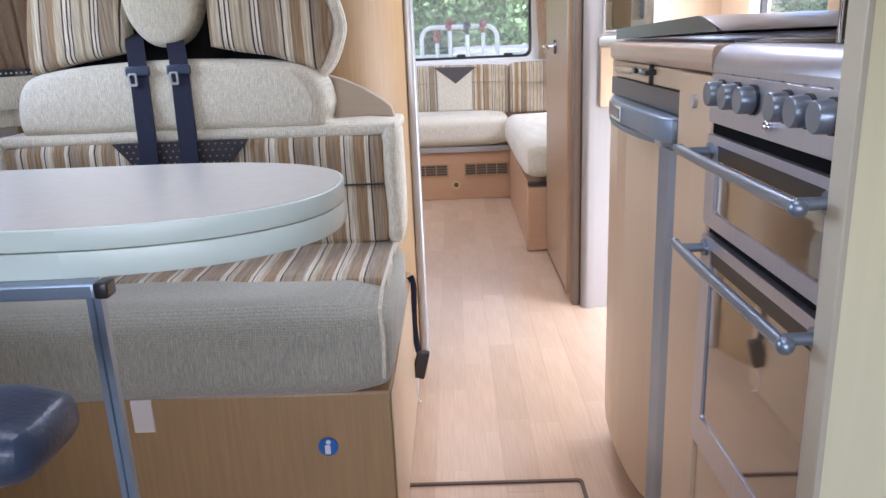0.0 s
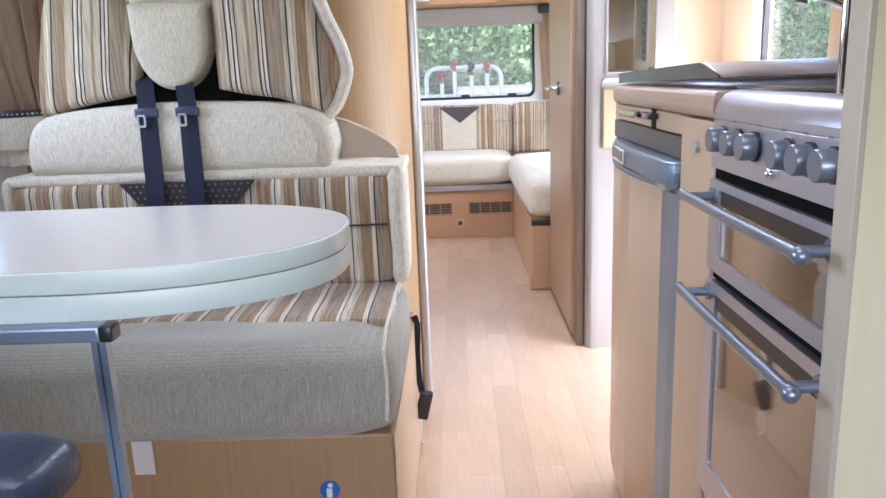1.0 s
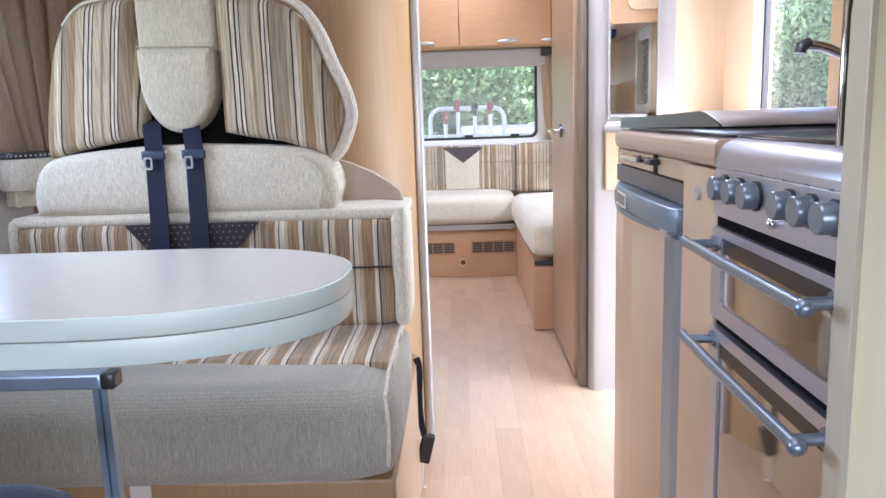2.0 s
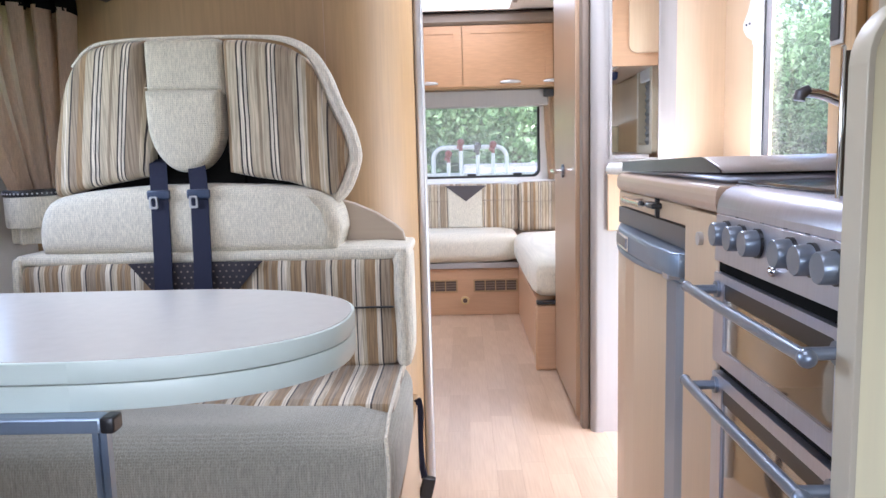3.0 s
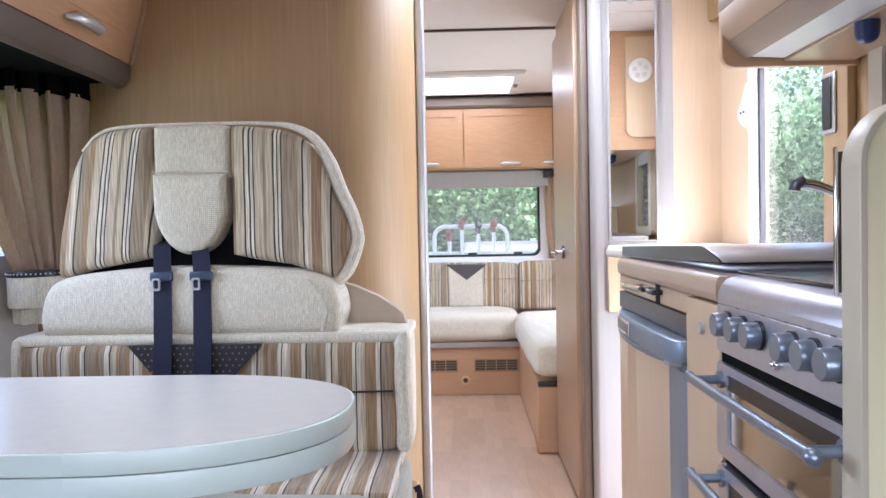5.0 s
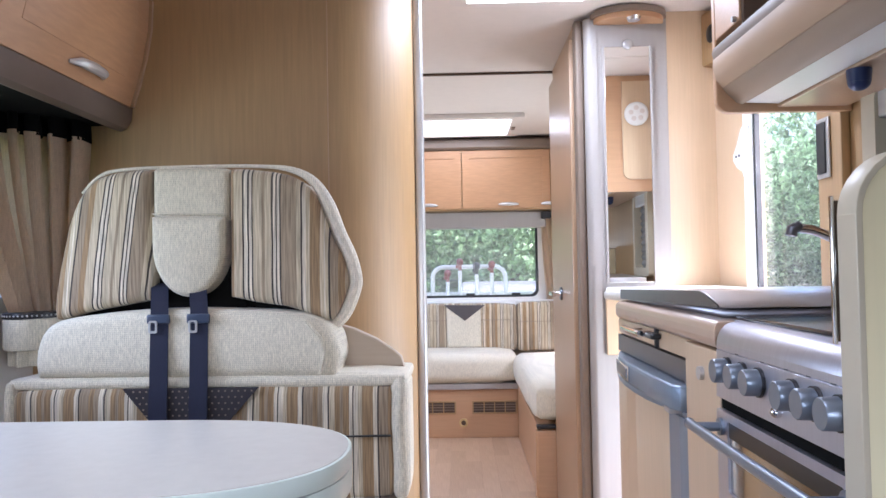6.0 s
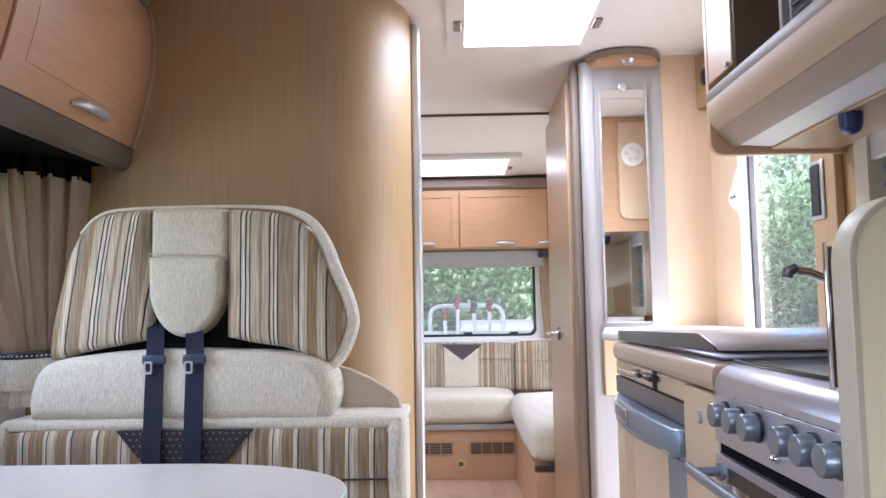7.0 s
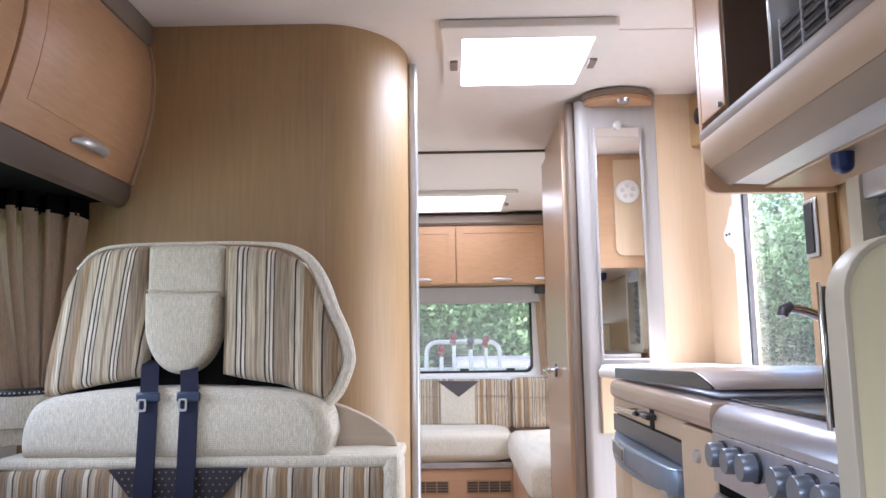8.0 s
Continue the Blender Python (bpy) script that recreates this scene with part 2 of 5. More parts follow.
BARK = mat("bark", (0.09, 0.065, 0.045), 0.9, var=0.3, bump=0.5, bscale=40)
GRASS = mat("grass_ground", (0.07, 0.11, 0.035), 0.95, var=0.35, scale=(3, 3, 3))

# floor planks: each one its own tone
PLANK = mat("oak_vinyl_plank", (0.60, 0.42, 0.285), 0.27, var=0.11, scale=(45, 2.2, 45), bump=0.05, bscale=150)
_nt = PLANK.node_tree
_oi = _nt.nodes.new("ShaderNodeObjectInfo")
_hs = _nt.nodes.new("ShaderNodeHueSaturation")
_mr = _nt.nodes.new("ShaderNodeMapRange")
_mr.inputs[3].default_value, _mr.inputs[4].default_value = 0.93, 1.07
_nt.links.new(_oi.outputs["Random"], _mr.inputs[0])
_nt.links.new(_mr.outputs[0], _hs.inputs["Value"])
_b = _nt.nodes["Principled BSDF"]
_nt.links.new(_b.inputs["Base Color"].links[0].from_socket, _hs.inputs["Color"])
_nt.links.new(_hs.outputs[0], _b.inputs["Base Color"])

LEAF = mat("leaf", (0.205, 0.29, 0.16), 0.6, var=0.3, scale=(2, 2, 2))
_nt = LEAF.node_tree
_ge = _nt.nodes.new("ShaderNodeNewGeometry")
_hs = _nt.nodes.new("ShaderNodeHueSaturation")
_mr = _nt.nodes.new("ShaderNodeMapRange")
_mr.inputs[3].default_value, _mr.inputs[4].default_value = 0.55, 2.1
_nt.links.new(_ge.outputs["Random Per Island"], _mr.inputs[0])
_nt.links.new(_mr.outputs[0], _hs.inputs["Value"])
_b = _nt.nodes["Principled BSDF"]
_nt.links.new(_b.inputs["Base Color"].links[0].from_socket, _hs.inputs["Color"])
_nt.links.new(_hs.outputs[0], _b.inputs["Base Color"])

_tr = _nt.nodes.new("ShaderNodeBsdfTranslucent")
_mx = _nt.nodes.new("ShaderNodeMixShader")
_mx.inputs[0].default_value = 0.5
_nt.links.new(_hs.outputs[0], _tr.inputs[0])
_nt.links.new(_b.outputs[0], _mx.inputs[1])
_nt.links.new(_tr.outputs[0], _mx.inputs[2])
_nt.links.new(_mx.outputs[0], _nt.nodes["Material Output"].inputs[0])
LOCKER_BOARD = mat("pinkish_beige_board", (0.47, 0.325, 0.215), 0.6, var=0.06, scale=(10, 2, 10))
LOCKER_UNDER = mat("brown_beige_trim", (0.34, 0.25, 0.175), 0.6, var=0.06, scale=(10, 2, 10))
SIDE_BOARD = mat("beige_side_board", (0.42, 0.335, 0.25), 0.5, var=0.06, scale=(2, 20, 30))
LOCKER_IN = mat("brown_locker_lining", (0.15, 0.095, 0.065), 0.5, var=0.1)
ROOF_TRIM = mat("rooflight_trim", (0.70, 0.63, 0.575), 0.5, var=0.03)
CREAM_EDGE = mat("cream_edge_band", (0.52, 0.46, 0.34), 0.4, var=0.05)
# Daylight behind the domes is put in as emission.
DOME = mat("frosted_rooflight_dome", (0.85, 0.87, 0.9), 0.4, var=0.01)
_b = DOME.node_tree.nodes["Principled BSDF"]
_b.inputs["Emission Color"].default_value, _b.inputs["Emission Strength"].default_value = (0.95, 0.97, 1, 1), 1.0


def glass(name, color=(1, 1, 1), rough=0.0, clear=0.9):
    m = bpy.data.materials.new(name)
    m.use_nodes = True
    b = m.node_tree.nodes["Principled BSDF"]
    b.inputs["Base Color"].default_value = (*color, 1)
    b.inputs["Roughness"].default_value = rough
    b.inputs["Transmission Weight"].default_value = clear
    b.inputs["IOR"].default_value = 1.12
    return m


# The share that is not clear is a white veil imitating haze outside.
GLASS = glass("rear_acrylic_glass", rough=0.012, clear=0.90)
GLASS_SIDE = glass("side_acrylic_glass", clear=0.965)
OVENGLASS = mat("smoked_oven_glass", (0.115, 0.078, 0.05), 0.05, var=0.05, coat=1.0)
OVENGLASS.node_tree.nodes["Principled BSDF"].inputs["Coat Roughness"].default_value = 0.03
OVENGLASS.node_tree.nodes["Principled BSDF"].inputs["IOR"].default_value = 1.8
HOBGLASS = mat("black_hob_glass", (0.02, 0.018, 0.018), 0.06, var=0.05, coat=0.4)
MIRROR = mat("mirror", (0.86, 0.87, 0.87), 0.015, metal=1.0, var=0.0)


# ---------------------------------------------------------------- mesh helpers
def link(name, bm, material, smooth=True):
    bmesh.ops.recalc_face_normals(bm, faces=bm.faces)
    me = bpy.data.meshes.new(name)
    bm.to_mesh(me)
    bm.free()
    for mm in material if isinstance(material, (list, tuple)) else [material]:
        me.materials.append(mm)
    if smooth:
        me.shade_smooth()
        me.set_sharp_from_angle(angle=radians(35))
        areas = sorted(p.area for p in me.polygons)
        mid = areas[len(areas) // 2]
        for p in me.polygons:
            if p.area > 5 * mid and max(abs(c) for c in p.normal) > 0.9995:
                p.use_smooth = False
    return new(name, me)


def thing(name, at, label, category, group="", kind=""):
    ob = new(name)
    ob.location = at
    ob.empty_display_size = 0.05
    tagged(ob, label, category, group, kind)
    return ob


def part(name, bm, material, parent, label="", smooth=True):
    ob = link(name, bm, material, smooth)
    ob.parent = parent
    if parent.type == "EMPTY":
        ob.matrix_parent_inverse = Matrix.Translation(-Vector(parent.location))
    if label:
        tagged(ob, label)
    return ob


def single(name, bm, material, label, category="", group="", kind="", smooth=True):
    return tagged(link(name, bm, material, smooth), label, category, group, kind)


def box(x0, x1, y0, y1, z0, z1, bevel=0.0, seg=2):
    bm = bmesh.new()
    bmesh.ops.create_cube(bm, size=1)
    for v in bm.verts:
        v.co = Vector(((x0 + x1) / 2 + v.co.x * (x1 - x0), (y0 + y1) / 2 + v.co.y * (y1 - y0), (z0 + z1) / 2 + v.co.z * (z1 - z0)))
    if bevel:
        bmesh.ops.bevel(bm, geom=bm.edges[:], offset=bevel, segments=seg, profile=0.5, affect="EDGES")
    return bm


def merge(*bms):
    out = bmesh.new()
    for b in bms:
        me = bpy.data.meshes.new("tmp")
        b.to_mesh(me)
        b.free()
        out.from_mesh(me)
        bpy.data.meshes.remove(me)
    return out


def prism(outline, axis, a, b, bevel=0.0, seg=2, every=False):
    """Extrudes a closed outline along an axis from a to b. Outline pairs are the two other axes in x, y, z order."""
    def put(p, h):
        c = list(p)
        c.insert("xyz".index(axis), h)
        return c
    bm = bmesh.new()
    lo = [bm.verts.new(put(p, a)) for p in outline]
    hi = [bm.verts.new(put(p, b)) for p in outline]
    n = len(lo)
    f0, f1 = bm.faces.new(lo), bm.faces.new(hi)
    for i in range(n):
        bm.faces.new((lo[i], lo[(i + 1) % n], hi[(i + 1) % n], hi[i]))
    bmesh.ops.recalc_face_normals(bm, faces=bm.faces)
    if bevel:
        edges = bm.edges[:] if every else list({e for f in (f0, f1) for e in f.edges})
        bmesh.ops.bevel(bm, geom=edges, offset=bevel, segments=seg, profile=0.5, affect="EDGES")
    return bm


def tube(points, r, n=12, cap=True):
    """A round tube through points."""
    bm = bmesh.new()
    pts = [Vector(p) for p in points]
    rings = []
    side = None
    for i, p in enumerate(pts):
        d = (pts[min(i + 1, len(pts) - 1)] - pts[max(i - 1, 0)]).normalized()
        if side is None:
            side = d.orthogonal().normalized()
        side = (side - d * side.dot(d)).normalized()
        up = d.cross(side)
        rr = r[i] if isinstance(r, (list, tuple)) else r
        rings.append([bm.verts.new(p + rr * (math.cos(2 * math.pi * k / n) * side + math.sin(2 * math.pi * k / n) * up)) for k in range(n)])
    for a, b in zip(rings, rings[1:]):
        for k in range(n):
            bm.faces.new((a[k], a[(k + 1) % n], b[(k + 1) % n], b[k]))
    if cap:
        bm.faces.new(rings[0][::-1])
        bm.faces.new(rings[-1])
    return bm


def ball(c, r, sx=1, sy=1, sz=1):
    bm = bmesh.new()
    bmesh.ops.create_uvsphere(bm, u_segments=20, v_segments=12, radius=r)
    for v in bm.verts:
        v.co = Vector((c[0] + v.co.x * sx, c[1] + v.co.y * sy, c[2] + v.co.z * sz))
    return bm


def arc(cx, cy, rx, ry, a0, a1, n=12):
    return [(cx + rx * math.cos(radians(a0 + (a1 - a0) * i / n)), cy + ry * math.sin(radians(a0 + (a1 - a0) * i / n))) for i in range(n + 1)]


def rrect(x0, x1, y0, y1, r, n=6):
    return arc(x1 - r, y1 - r, r, r, 0, 90, n) + arc(x0 + r, y1 - r, r, r, 90, 180, n) + arc(x0 + r, y0 + r, r, r, 180, 270, n) + arc(x1 - r, y0 + r, r, r, 270, 360, n)


def ring(outer, inner, axis, a, b):
    """A flat frame between two outlines with the same number of points."""
    def put(p, h):
        c = list(p)
        c.insert("xyz".index(axis), h)
        return c
    bm = bmesh.new()
    n = len(outer)
    vs = [[bm.verts.new(put(p, h)) for p in o] for o, h in ((outer, a), (inner, a), (inner, b), (outer, b))]
    for k in range(4):
        p, q = vs[k], vs[(k + 1) % 4]
        for i in range(n):
            bm.faces.new((p[i], p[(i + 1) % n], q[(i + 1) % n], q[i]))
    bmesh.ops.recalc_face_normals(bm, faces=bm.faces)
    return bm


def smooth_loop(pts, n=5):
    """A closed curve through points (Catmull-Rom)."""
    out, m = [], len(pts)
    for i in range(m):
        p0, p1, p2, p3 = (Vector(pts[(i + k) % m]) for k in (-1, 0, 1, 2))
        for k in range(n):
            t = k / n
            out.append(tuple(0.5 * (2 * p1 + (p2 - p0) * t + (2 * p0 - 5 * p1 + 4 * p2 - p3) * t * t + (3 * p1 - p0 - 3 * p2 + p3) * t ** 3)))
    return out


def smooth_line(pts, n=5):
    """An open curve through points."""
    q = [tuple(2 * Vector(pts[0]) - Vector(pts[1]))] + list(pts) + [tuple(2 * Vector(pts[-1]) - Vector(pts[-2]))]
    out = []
    for i in range(1, len(q) - 2):
        p0, p1, p2, p3 = (Vector(q[i + k]) for k in (-1, 0, 1, 2))
        for k in range(n):
            t = k / n
            out.append(tuple(0.5 * (2 * p1 + (p2 - p0) * t + (2 * p0 - 5 * p1 + 4 * p2 - p3) * t * t + (3 * p1 - p0 - 3 * p2 + p3) * t ** 3)))
    return out + [tuple(pts[-1])]


def pillow(outline, y0, y1, puff=0.012, soft=0.018, nu=36, nv=30):
    """A padded panel over an outline in x and z, its domed face at y0 towards the viewer."""
    n = len(outline)
    zs = [p[1] for p in outline]
    zlo, zhi = min(zs) + 1e-5, max(zs) - 1e-5
    seg = [(Vector(outline[k]), Vector(outline[(k + 1) % n])) for k in range(n)]

    def span(z):
        xs = [a.x + (b.x - a.x) * (z - a.y) / (b.y - a.y) for a, b in seg if (a.y - z) * (b.y - z) <= 0 and a.y != b.y]
        return min(xs), max(xs)

    def rim(p):
        best = 9.0
        for a, b in seg:
            ab = b - a
            t = max(0, min(1, (p - a).dot(ab) / max(ab.dot(ab), 1e-12)))
            best = min(best, (p - a - ab * t).length)
        return best

    bm = bmesh.new()
    rows = []
    for j in range(nv + 1):
        z = zlo + (zhi - zlo) * (0.5 - 0.5 * math.cos(math.pi * j / nv))
        xl, xr = span(z)
        row = []
        for i in range(nu + 1):
            x = xl + (xr - xl) * (0.5 - 0.5 * math.cos(math.pi * i / nu))
            d = rim(Vector((x, z)))
            q = max(0, 1 - d / soft)
            y = y0 + soft * (1 - math.sqrt(max(0, 1 - q * q))) - puff * (1 - math.exp(-d / 0.05))
            y += 0.0025 * noise.noise((x * 9, z * 9, y0 * 5)) * min(1, d / soft)
            row.append(bm.verts.new((x, y, z)))
        rows.append(row)
    for a, b in zip(rows, rows[1:]):
        for i in range(nu):
            bm.faces.new((a[i], a[i + 1], b[i + 1], b[i]))
    edge = [e for e in bm.edges if e.is_boundary]
    ext = bmesh.ops.extrude_edge_only(bm, edges=edge)
    for v in (g for g in ext["geom"] if isinstance(g, bmesh.types.BMVert)):
        v.co.y = y1
    return bm


def cushion(x0, x1, y0, y1, z0, z1, r=0.04, puff=0.012, nx=14, ny=8, nz=6):
    """A padded block: rounded edges, faces bulging, small uneven dents."""
    bm = bmesh.new()
    bmesh.ops.create_cube(bm, size=2)
    bmesh.ops.subdivide_edges(bm, edges=bm.edges[:], cuts=9, use_grid_fill=True)
    h = Vector(((x1 - x0) / 2, (y1 - y0) / 2, (z1 - z0) / 2))
    c = Vector(((x1 + x0) / 2, (y1 + y0) / 2, (z1 + z0) / 2))
    for v in bm.verts:
        u = v.co.copy()
        u = Vector([math.copysign(abs(a) ** 0.8, a) for a in u])
        p = Vector((u.x * h.x, u.y * h.y, u.z * h.z))
        core = Vector([max(-hh + r, min(hh - r, a)) for a, hh in zip(p, h)])
        d = p - core
        if d.length > 1e-6:
            p = core + d.normalized() * min(r, max(abs(d.x), abs(d.y), abs(d.z)))
        bulge = [(1 - u.y ** 2) * (1 - u.z ** 2), (1 - u.x ** 2) * (1 - u.z ** 2), (1 - u.x ** 2) * (1 - u.y ** 2)]
        big = max(range(3), key=lambda k: abs(u[k]))
        p[big] += math.copysign(puff * bulge[big], u[big])
        p += 0.003 * noise.noise_vector((c + p) * 9)
        v.co = c + p
    return bm


# ---------------------------------------------------------------- structure
XL, XR, YF, YR, ZC = -0.88, 1.10, -1.80, 5.20, 1.875


def holed(u0, u1, v0, v1, holes, put):
    """A slab of boxes round rectangular holes (u0, u1, v0, v1), given in order of u."""
    bms, u = [], u0
    for a, b, c, d in holes:
        bms += [put(u, a, v0, v1), put(a, b, v0, c), put(a, b, d, v1)]
        u = b
    bms.append(put(u, u1, v0, v1))
    return merge(*bms)


def side_wall(x0, x1):
    return lambda a, b, c, d: box(x0, x1, a, b, c, d)


def end_wall(y0, y1):
    return lambda a, b, c, d: box(a, b, y0, y1, c, d)


single("wall_cab_left", holed(YF, 0.30, 0, ZC, [(-1.35, -0.45, 0.85, 1.45)], side_wall(XL - 0.05, XL)), CAB, "unseen cab side wall with a door window, dark to cut bounced light", "wall", kind="structure", smooth=False)
single("wall_left", holed(0.30, YR + 0.05, 0, ZC, [(0.65, 1.97, 0.92, 1.36), (3.55, 4.45, 0.88, 1.33)], side_wall(XL - 0.05, XL)),
       WALL, "pale lined side wall with window openings", "wall", kind="structure", smooth=False)
single("wall_right", merge(box(XR, XR + 0.05, 1.93, 2.41, 0.87, 0.90), box(XR, XR + 0.05, 2.08, 2.57, 0.0, 0.03), box(XR, XR + 0.05, 1.93, 2.08, 0.0, 0.87), box(XR, XR + 0.05, 2.41, 2.57, 0.87, ZC), box(XR, XR + 0.05, 1.93, 2.41, 1.56, ZC), holed(2.57, YR + 0.05, 0, ZC, [(3.55, 4.45, 0.88, 1.33)], side_wall(XR, XR + 0.05))),
       WOOD_PALE, "pale maple laminate side wall with window openings", "wall", kind="structure", smooth=False)
# Darker wood than the rest of this side, to imitate the shadow here.
single("wall_kitchen", holed(0.30, 1.93, 0, ZC, [(1.42, 1.70, 0.97, 1.37)], side_wall(XR, XR + 0.05)), WOOD, "wall behind the kitchen, in darker beech for the shadow there", "wall", kind="structure", smooth=False)
single("wall_cab_right", box(XR, XR + 0.05, YF, 0.30, 0, ZC), CAB, "unseen cab side wall, dark to cut bounced light", "wall", kind="structure", smooth=False)
single("wall_rear", holed(XL, XR, 0, ZC, [(-0.62, 0.765, 0.81, 1.36)], end_wall(YR, YR + 0.05)), WALL, "pale lined rear wall round the wide window", "wall", kind="structure", smooth=False)
single("wall_front", holed(XL, XR, 0, ZC, [(-0.78, 1.0, 0.75, 1.55)], end_wall(YF - 0.05, YF)), CAB, "unseen front wall round the windscreen, dark to cut bounced light", "wall", kind="structure", smooth=False)


def ceil_put(a, b, c, d):
    return box(a, b, c, d, ZC, ZC + 0.05)


cbms = []
# The opening nearest the cab is out of view, added for its glow.
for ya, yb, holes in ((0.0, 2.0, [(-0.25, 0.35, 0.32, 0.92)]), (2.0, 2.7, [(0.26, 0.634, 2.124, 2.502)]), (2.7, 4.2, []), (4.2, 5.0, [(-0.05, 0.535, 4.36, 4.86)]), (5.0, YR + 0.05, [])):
    cbms.append(holed(XL - 0.05, XR + 0.05, ya, yb, holes, ceil_put))
single("ceiling", merge(*cbms), CEIL, "off-white lined ceiling with two roof lights", "ceiling", kind="structure", smooth=False)
# Unseen bulkhead, added to hold windscreen light down to bench height.
single("wall_overcab_light_block", prism([(-0.36, ZC - 0.002), (-0.40, 1.15), (-0.37, 1.11), (-0.33, 1.11), (-0.30, 1.15), (-0.28, ZC - 0.002)], "x", XL + 0.002, XR - 0.002), WALL, "unseen bulkhead added to keep windscreen light off the upper partition", "wall", kind="structure", smooth=False)
single("ceiling_cab", box(XL - 0.05, XR + 0.05, YF - 0.05, 0.0, ZC, ZC + 0.05), CAB, "unseen cab ceiling, dark to cut bounced light", "ceiling", kind="structure", smooth=False)
single("trim_ceiling", box(XL, XR, 3.395, 3.41, ZC - 0.010, ZC, 0.003), WOOD_DARK, "thin dark joint strip across the ceiling", "trim", kind="structure")
single("trim_ceiling_seam", box(0.66, XR, 2.115, 2.121, ZC - 0.003, ZC, 0), CEIL, "faint seam across the ceiling", "trim", kind="structure")

single("floor_cab", box(XL, XR, YF, 0.30, -0.06, -0.003), CAB, "unseen cab floor, dark to cut bounced light", "floor", kind="structure", smooth=False)
floor = single("floor", box(XL, XR, 0.30, YR, -0.06, -0.003), PLANK, "pinkish oak vinyl plank floor", "floor", kind="structure", smooth=False)

# partition behind the bench: flat, then rounding into the aisle
PY = 2.04
curve = [(-0.86, PY), (-0.5, PY), (-0.20, PY)] + arc(-0.13, 2.30, 0.228, 0.258, -90, 0, 14)
outer = [(XL, PY)] + curve[1:] + [(0.098, 2.335), (-0.05, 2.335), (XL, 2.335)]
single("wall_partition", prism(outer, "z", 0, ZC), WOOD, "beech laminate partition with a rounded corner to the aisle", "wall", kind="structure")
single("trim_partition_post", prism(rrect(0.098, 0.124, 2.285, 2.345, 0.009, 4), "z", 0.0, 1.855), SILVER, "slim silver corner post on the partition edge", "trim", kind="structure")
single("trim_partition_seam", box(-0.1095, -0.108, PY - 0.0012, PY + 0.001, 0.9, ZC), WOOD_DOOR, "hairline joint in the beech partition", "trim", kind="structure")

# washroom corner: mirror wall, post and door wall along the aisle
single("wall_mirror", box(0.70, 0.94, 2.67, 2.72, 0, ZC - 0.02), GREYWHITE, "pale taupe-grey washroom wall", "wall", kind="structure")
single("wall_washroom", box(0.94, XR, 2.672, 2.72, 0, ZC), WOOD_PALE, "pale maple end wall of the kitchen", "wall", kind="structure", smooth=False)
post = single("trim_washroom_post", prism(arc(0.683, 2.69, 0.022, 0.028, 90, 270, 12) + [(0.702, 2.662), (0.702, 2.718)], "z", 0, ZC - 0.02), GREYWHITE, "rounded pale grey corner post", "trim", kind="structure")
single("trim_washroom_post_inner", prism(rrect(0.634, 0.662, 2.70, 2.76, 0.009, 4), "z", 0, ZC - 0.015), TAUPE_TRIM, "taupe door post strip", "trim", kind="structure")
single("wall_aisle", box(0.645, 0.70, 2.762, 3.395, 0, ZC), WOOD_DOOR, "brown veneered wall along the aisle", "wall", kind="structure", smooth=False)
door = thing("door_1", (0.637, 3.08, 0.02), "brown veneered washroom door, closed, with a chrome lever", "door", kind="structure")
part("door_leaf", box(0.626, 0.645, 2.80, 3.385, 0.02, 1.80, 0.004), WOOD_DOOR, door)
part("door_edge", box(0.622, 0.646, 2.770, 2.798, 0.02, 1.82, 0.006), WOOD_DOOR, door, "brown veneered door jamb")
part("door_rose", tube([(0.627, 3.10, 0.905), (0.619, 3.10, 0.905), (0.617, 3.10, 0.905)], [0.026, 0.026, 0.021], 24), STEEL_D, door, "dark round rose")
part("door_handle", merge(tube([(0.620, 3.10, 0.905), (0.580, 3.10, 0.905)], [0.011, 0.0095], 14), tube([(0.583, 3.108, 0.905), (0.578, 3.05, 0.905), (0.583, 3.00, 0.904)], [0.0095, 0.009, 0.008], 12)), CHROME, door, "chrome lever handle")

# mirror
TILT = math.tan(radians(0.6))


def swung(bm):
    """The mirror stands a little proud at its far edge."""
    for v in bm.verts:
        v.co.y -= (v.co.x - 0.720) * TILT
    return bm


mirror = thing("wall_mirror_panel", (0.80, 2.667, 0.95), "tall narrow frameless wall mirror with a clip", "mirror")
part("mirror_glass", swung(box(0.727, 0.880, 2.663, 2.668, 0.953, 1.755, 0.001)), MIRROR, mirror)
part("mirror_clip", ball((0.806, 2.658, 1.762), 0.017, 1, 0.4, 1), SILVER, mirror, "round silver clip")
part("mirror_edge", box(0.720, 0.727, 2.661, 2.669, 0.95, 1.757), GREYWHITE, mirror)
part("mirror_edge", box(0.880, 0.886, 2.655, 2.669, 0.95, 1.757), GREYWHITE, mirror)
lampshelf = thing("cornice_lamp", (0.81, 2.66, 1.83), "half-round beech cornice with a small lamp", "lamp")
half = [(0.81 + 0.128 * math.cos(radians(a)), 2.668 + 0.10 * math.sin(radians(a))) for a in range(180, 361, 12)]
half2 = [(0.81 + 0.118 * math.cos(radians(a)), 2.668 + 0.09 * math.sin(radians(a))) for a in range(180, 361, 12)]
part("cornice", prism(half2, "z", 1.833, 1.850), WOOD_CAB, lampshelf)
part("cornice_rim", prism(half, "z", 1.850, 1.868), TAUPE_TRIM, lampshelf, "taupe rim")
part("spotlight", merge(tube([(0.815, 2.60, 1.835), (0.815, 2.60, 1.824)], [0.026, 0.020], 18)), CHROME, lampshelf, "small chrome spotlight")
flap = thing("wall_flap", (0.81, 2.66, 0.70), "pale maple flap under the ledge", "panel")
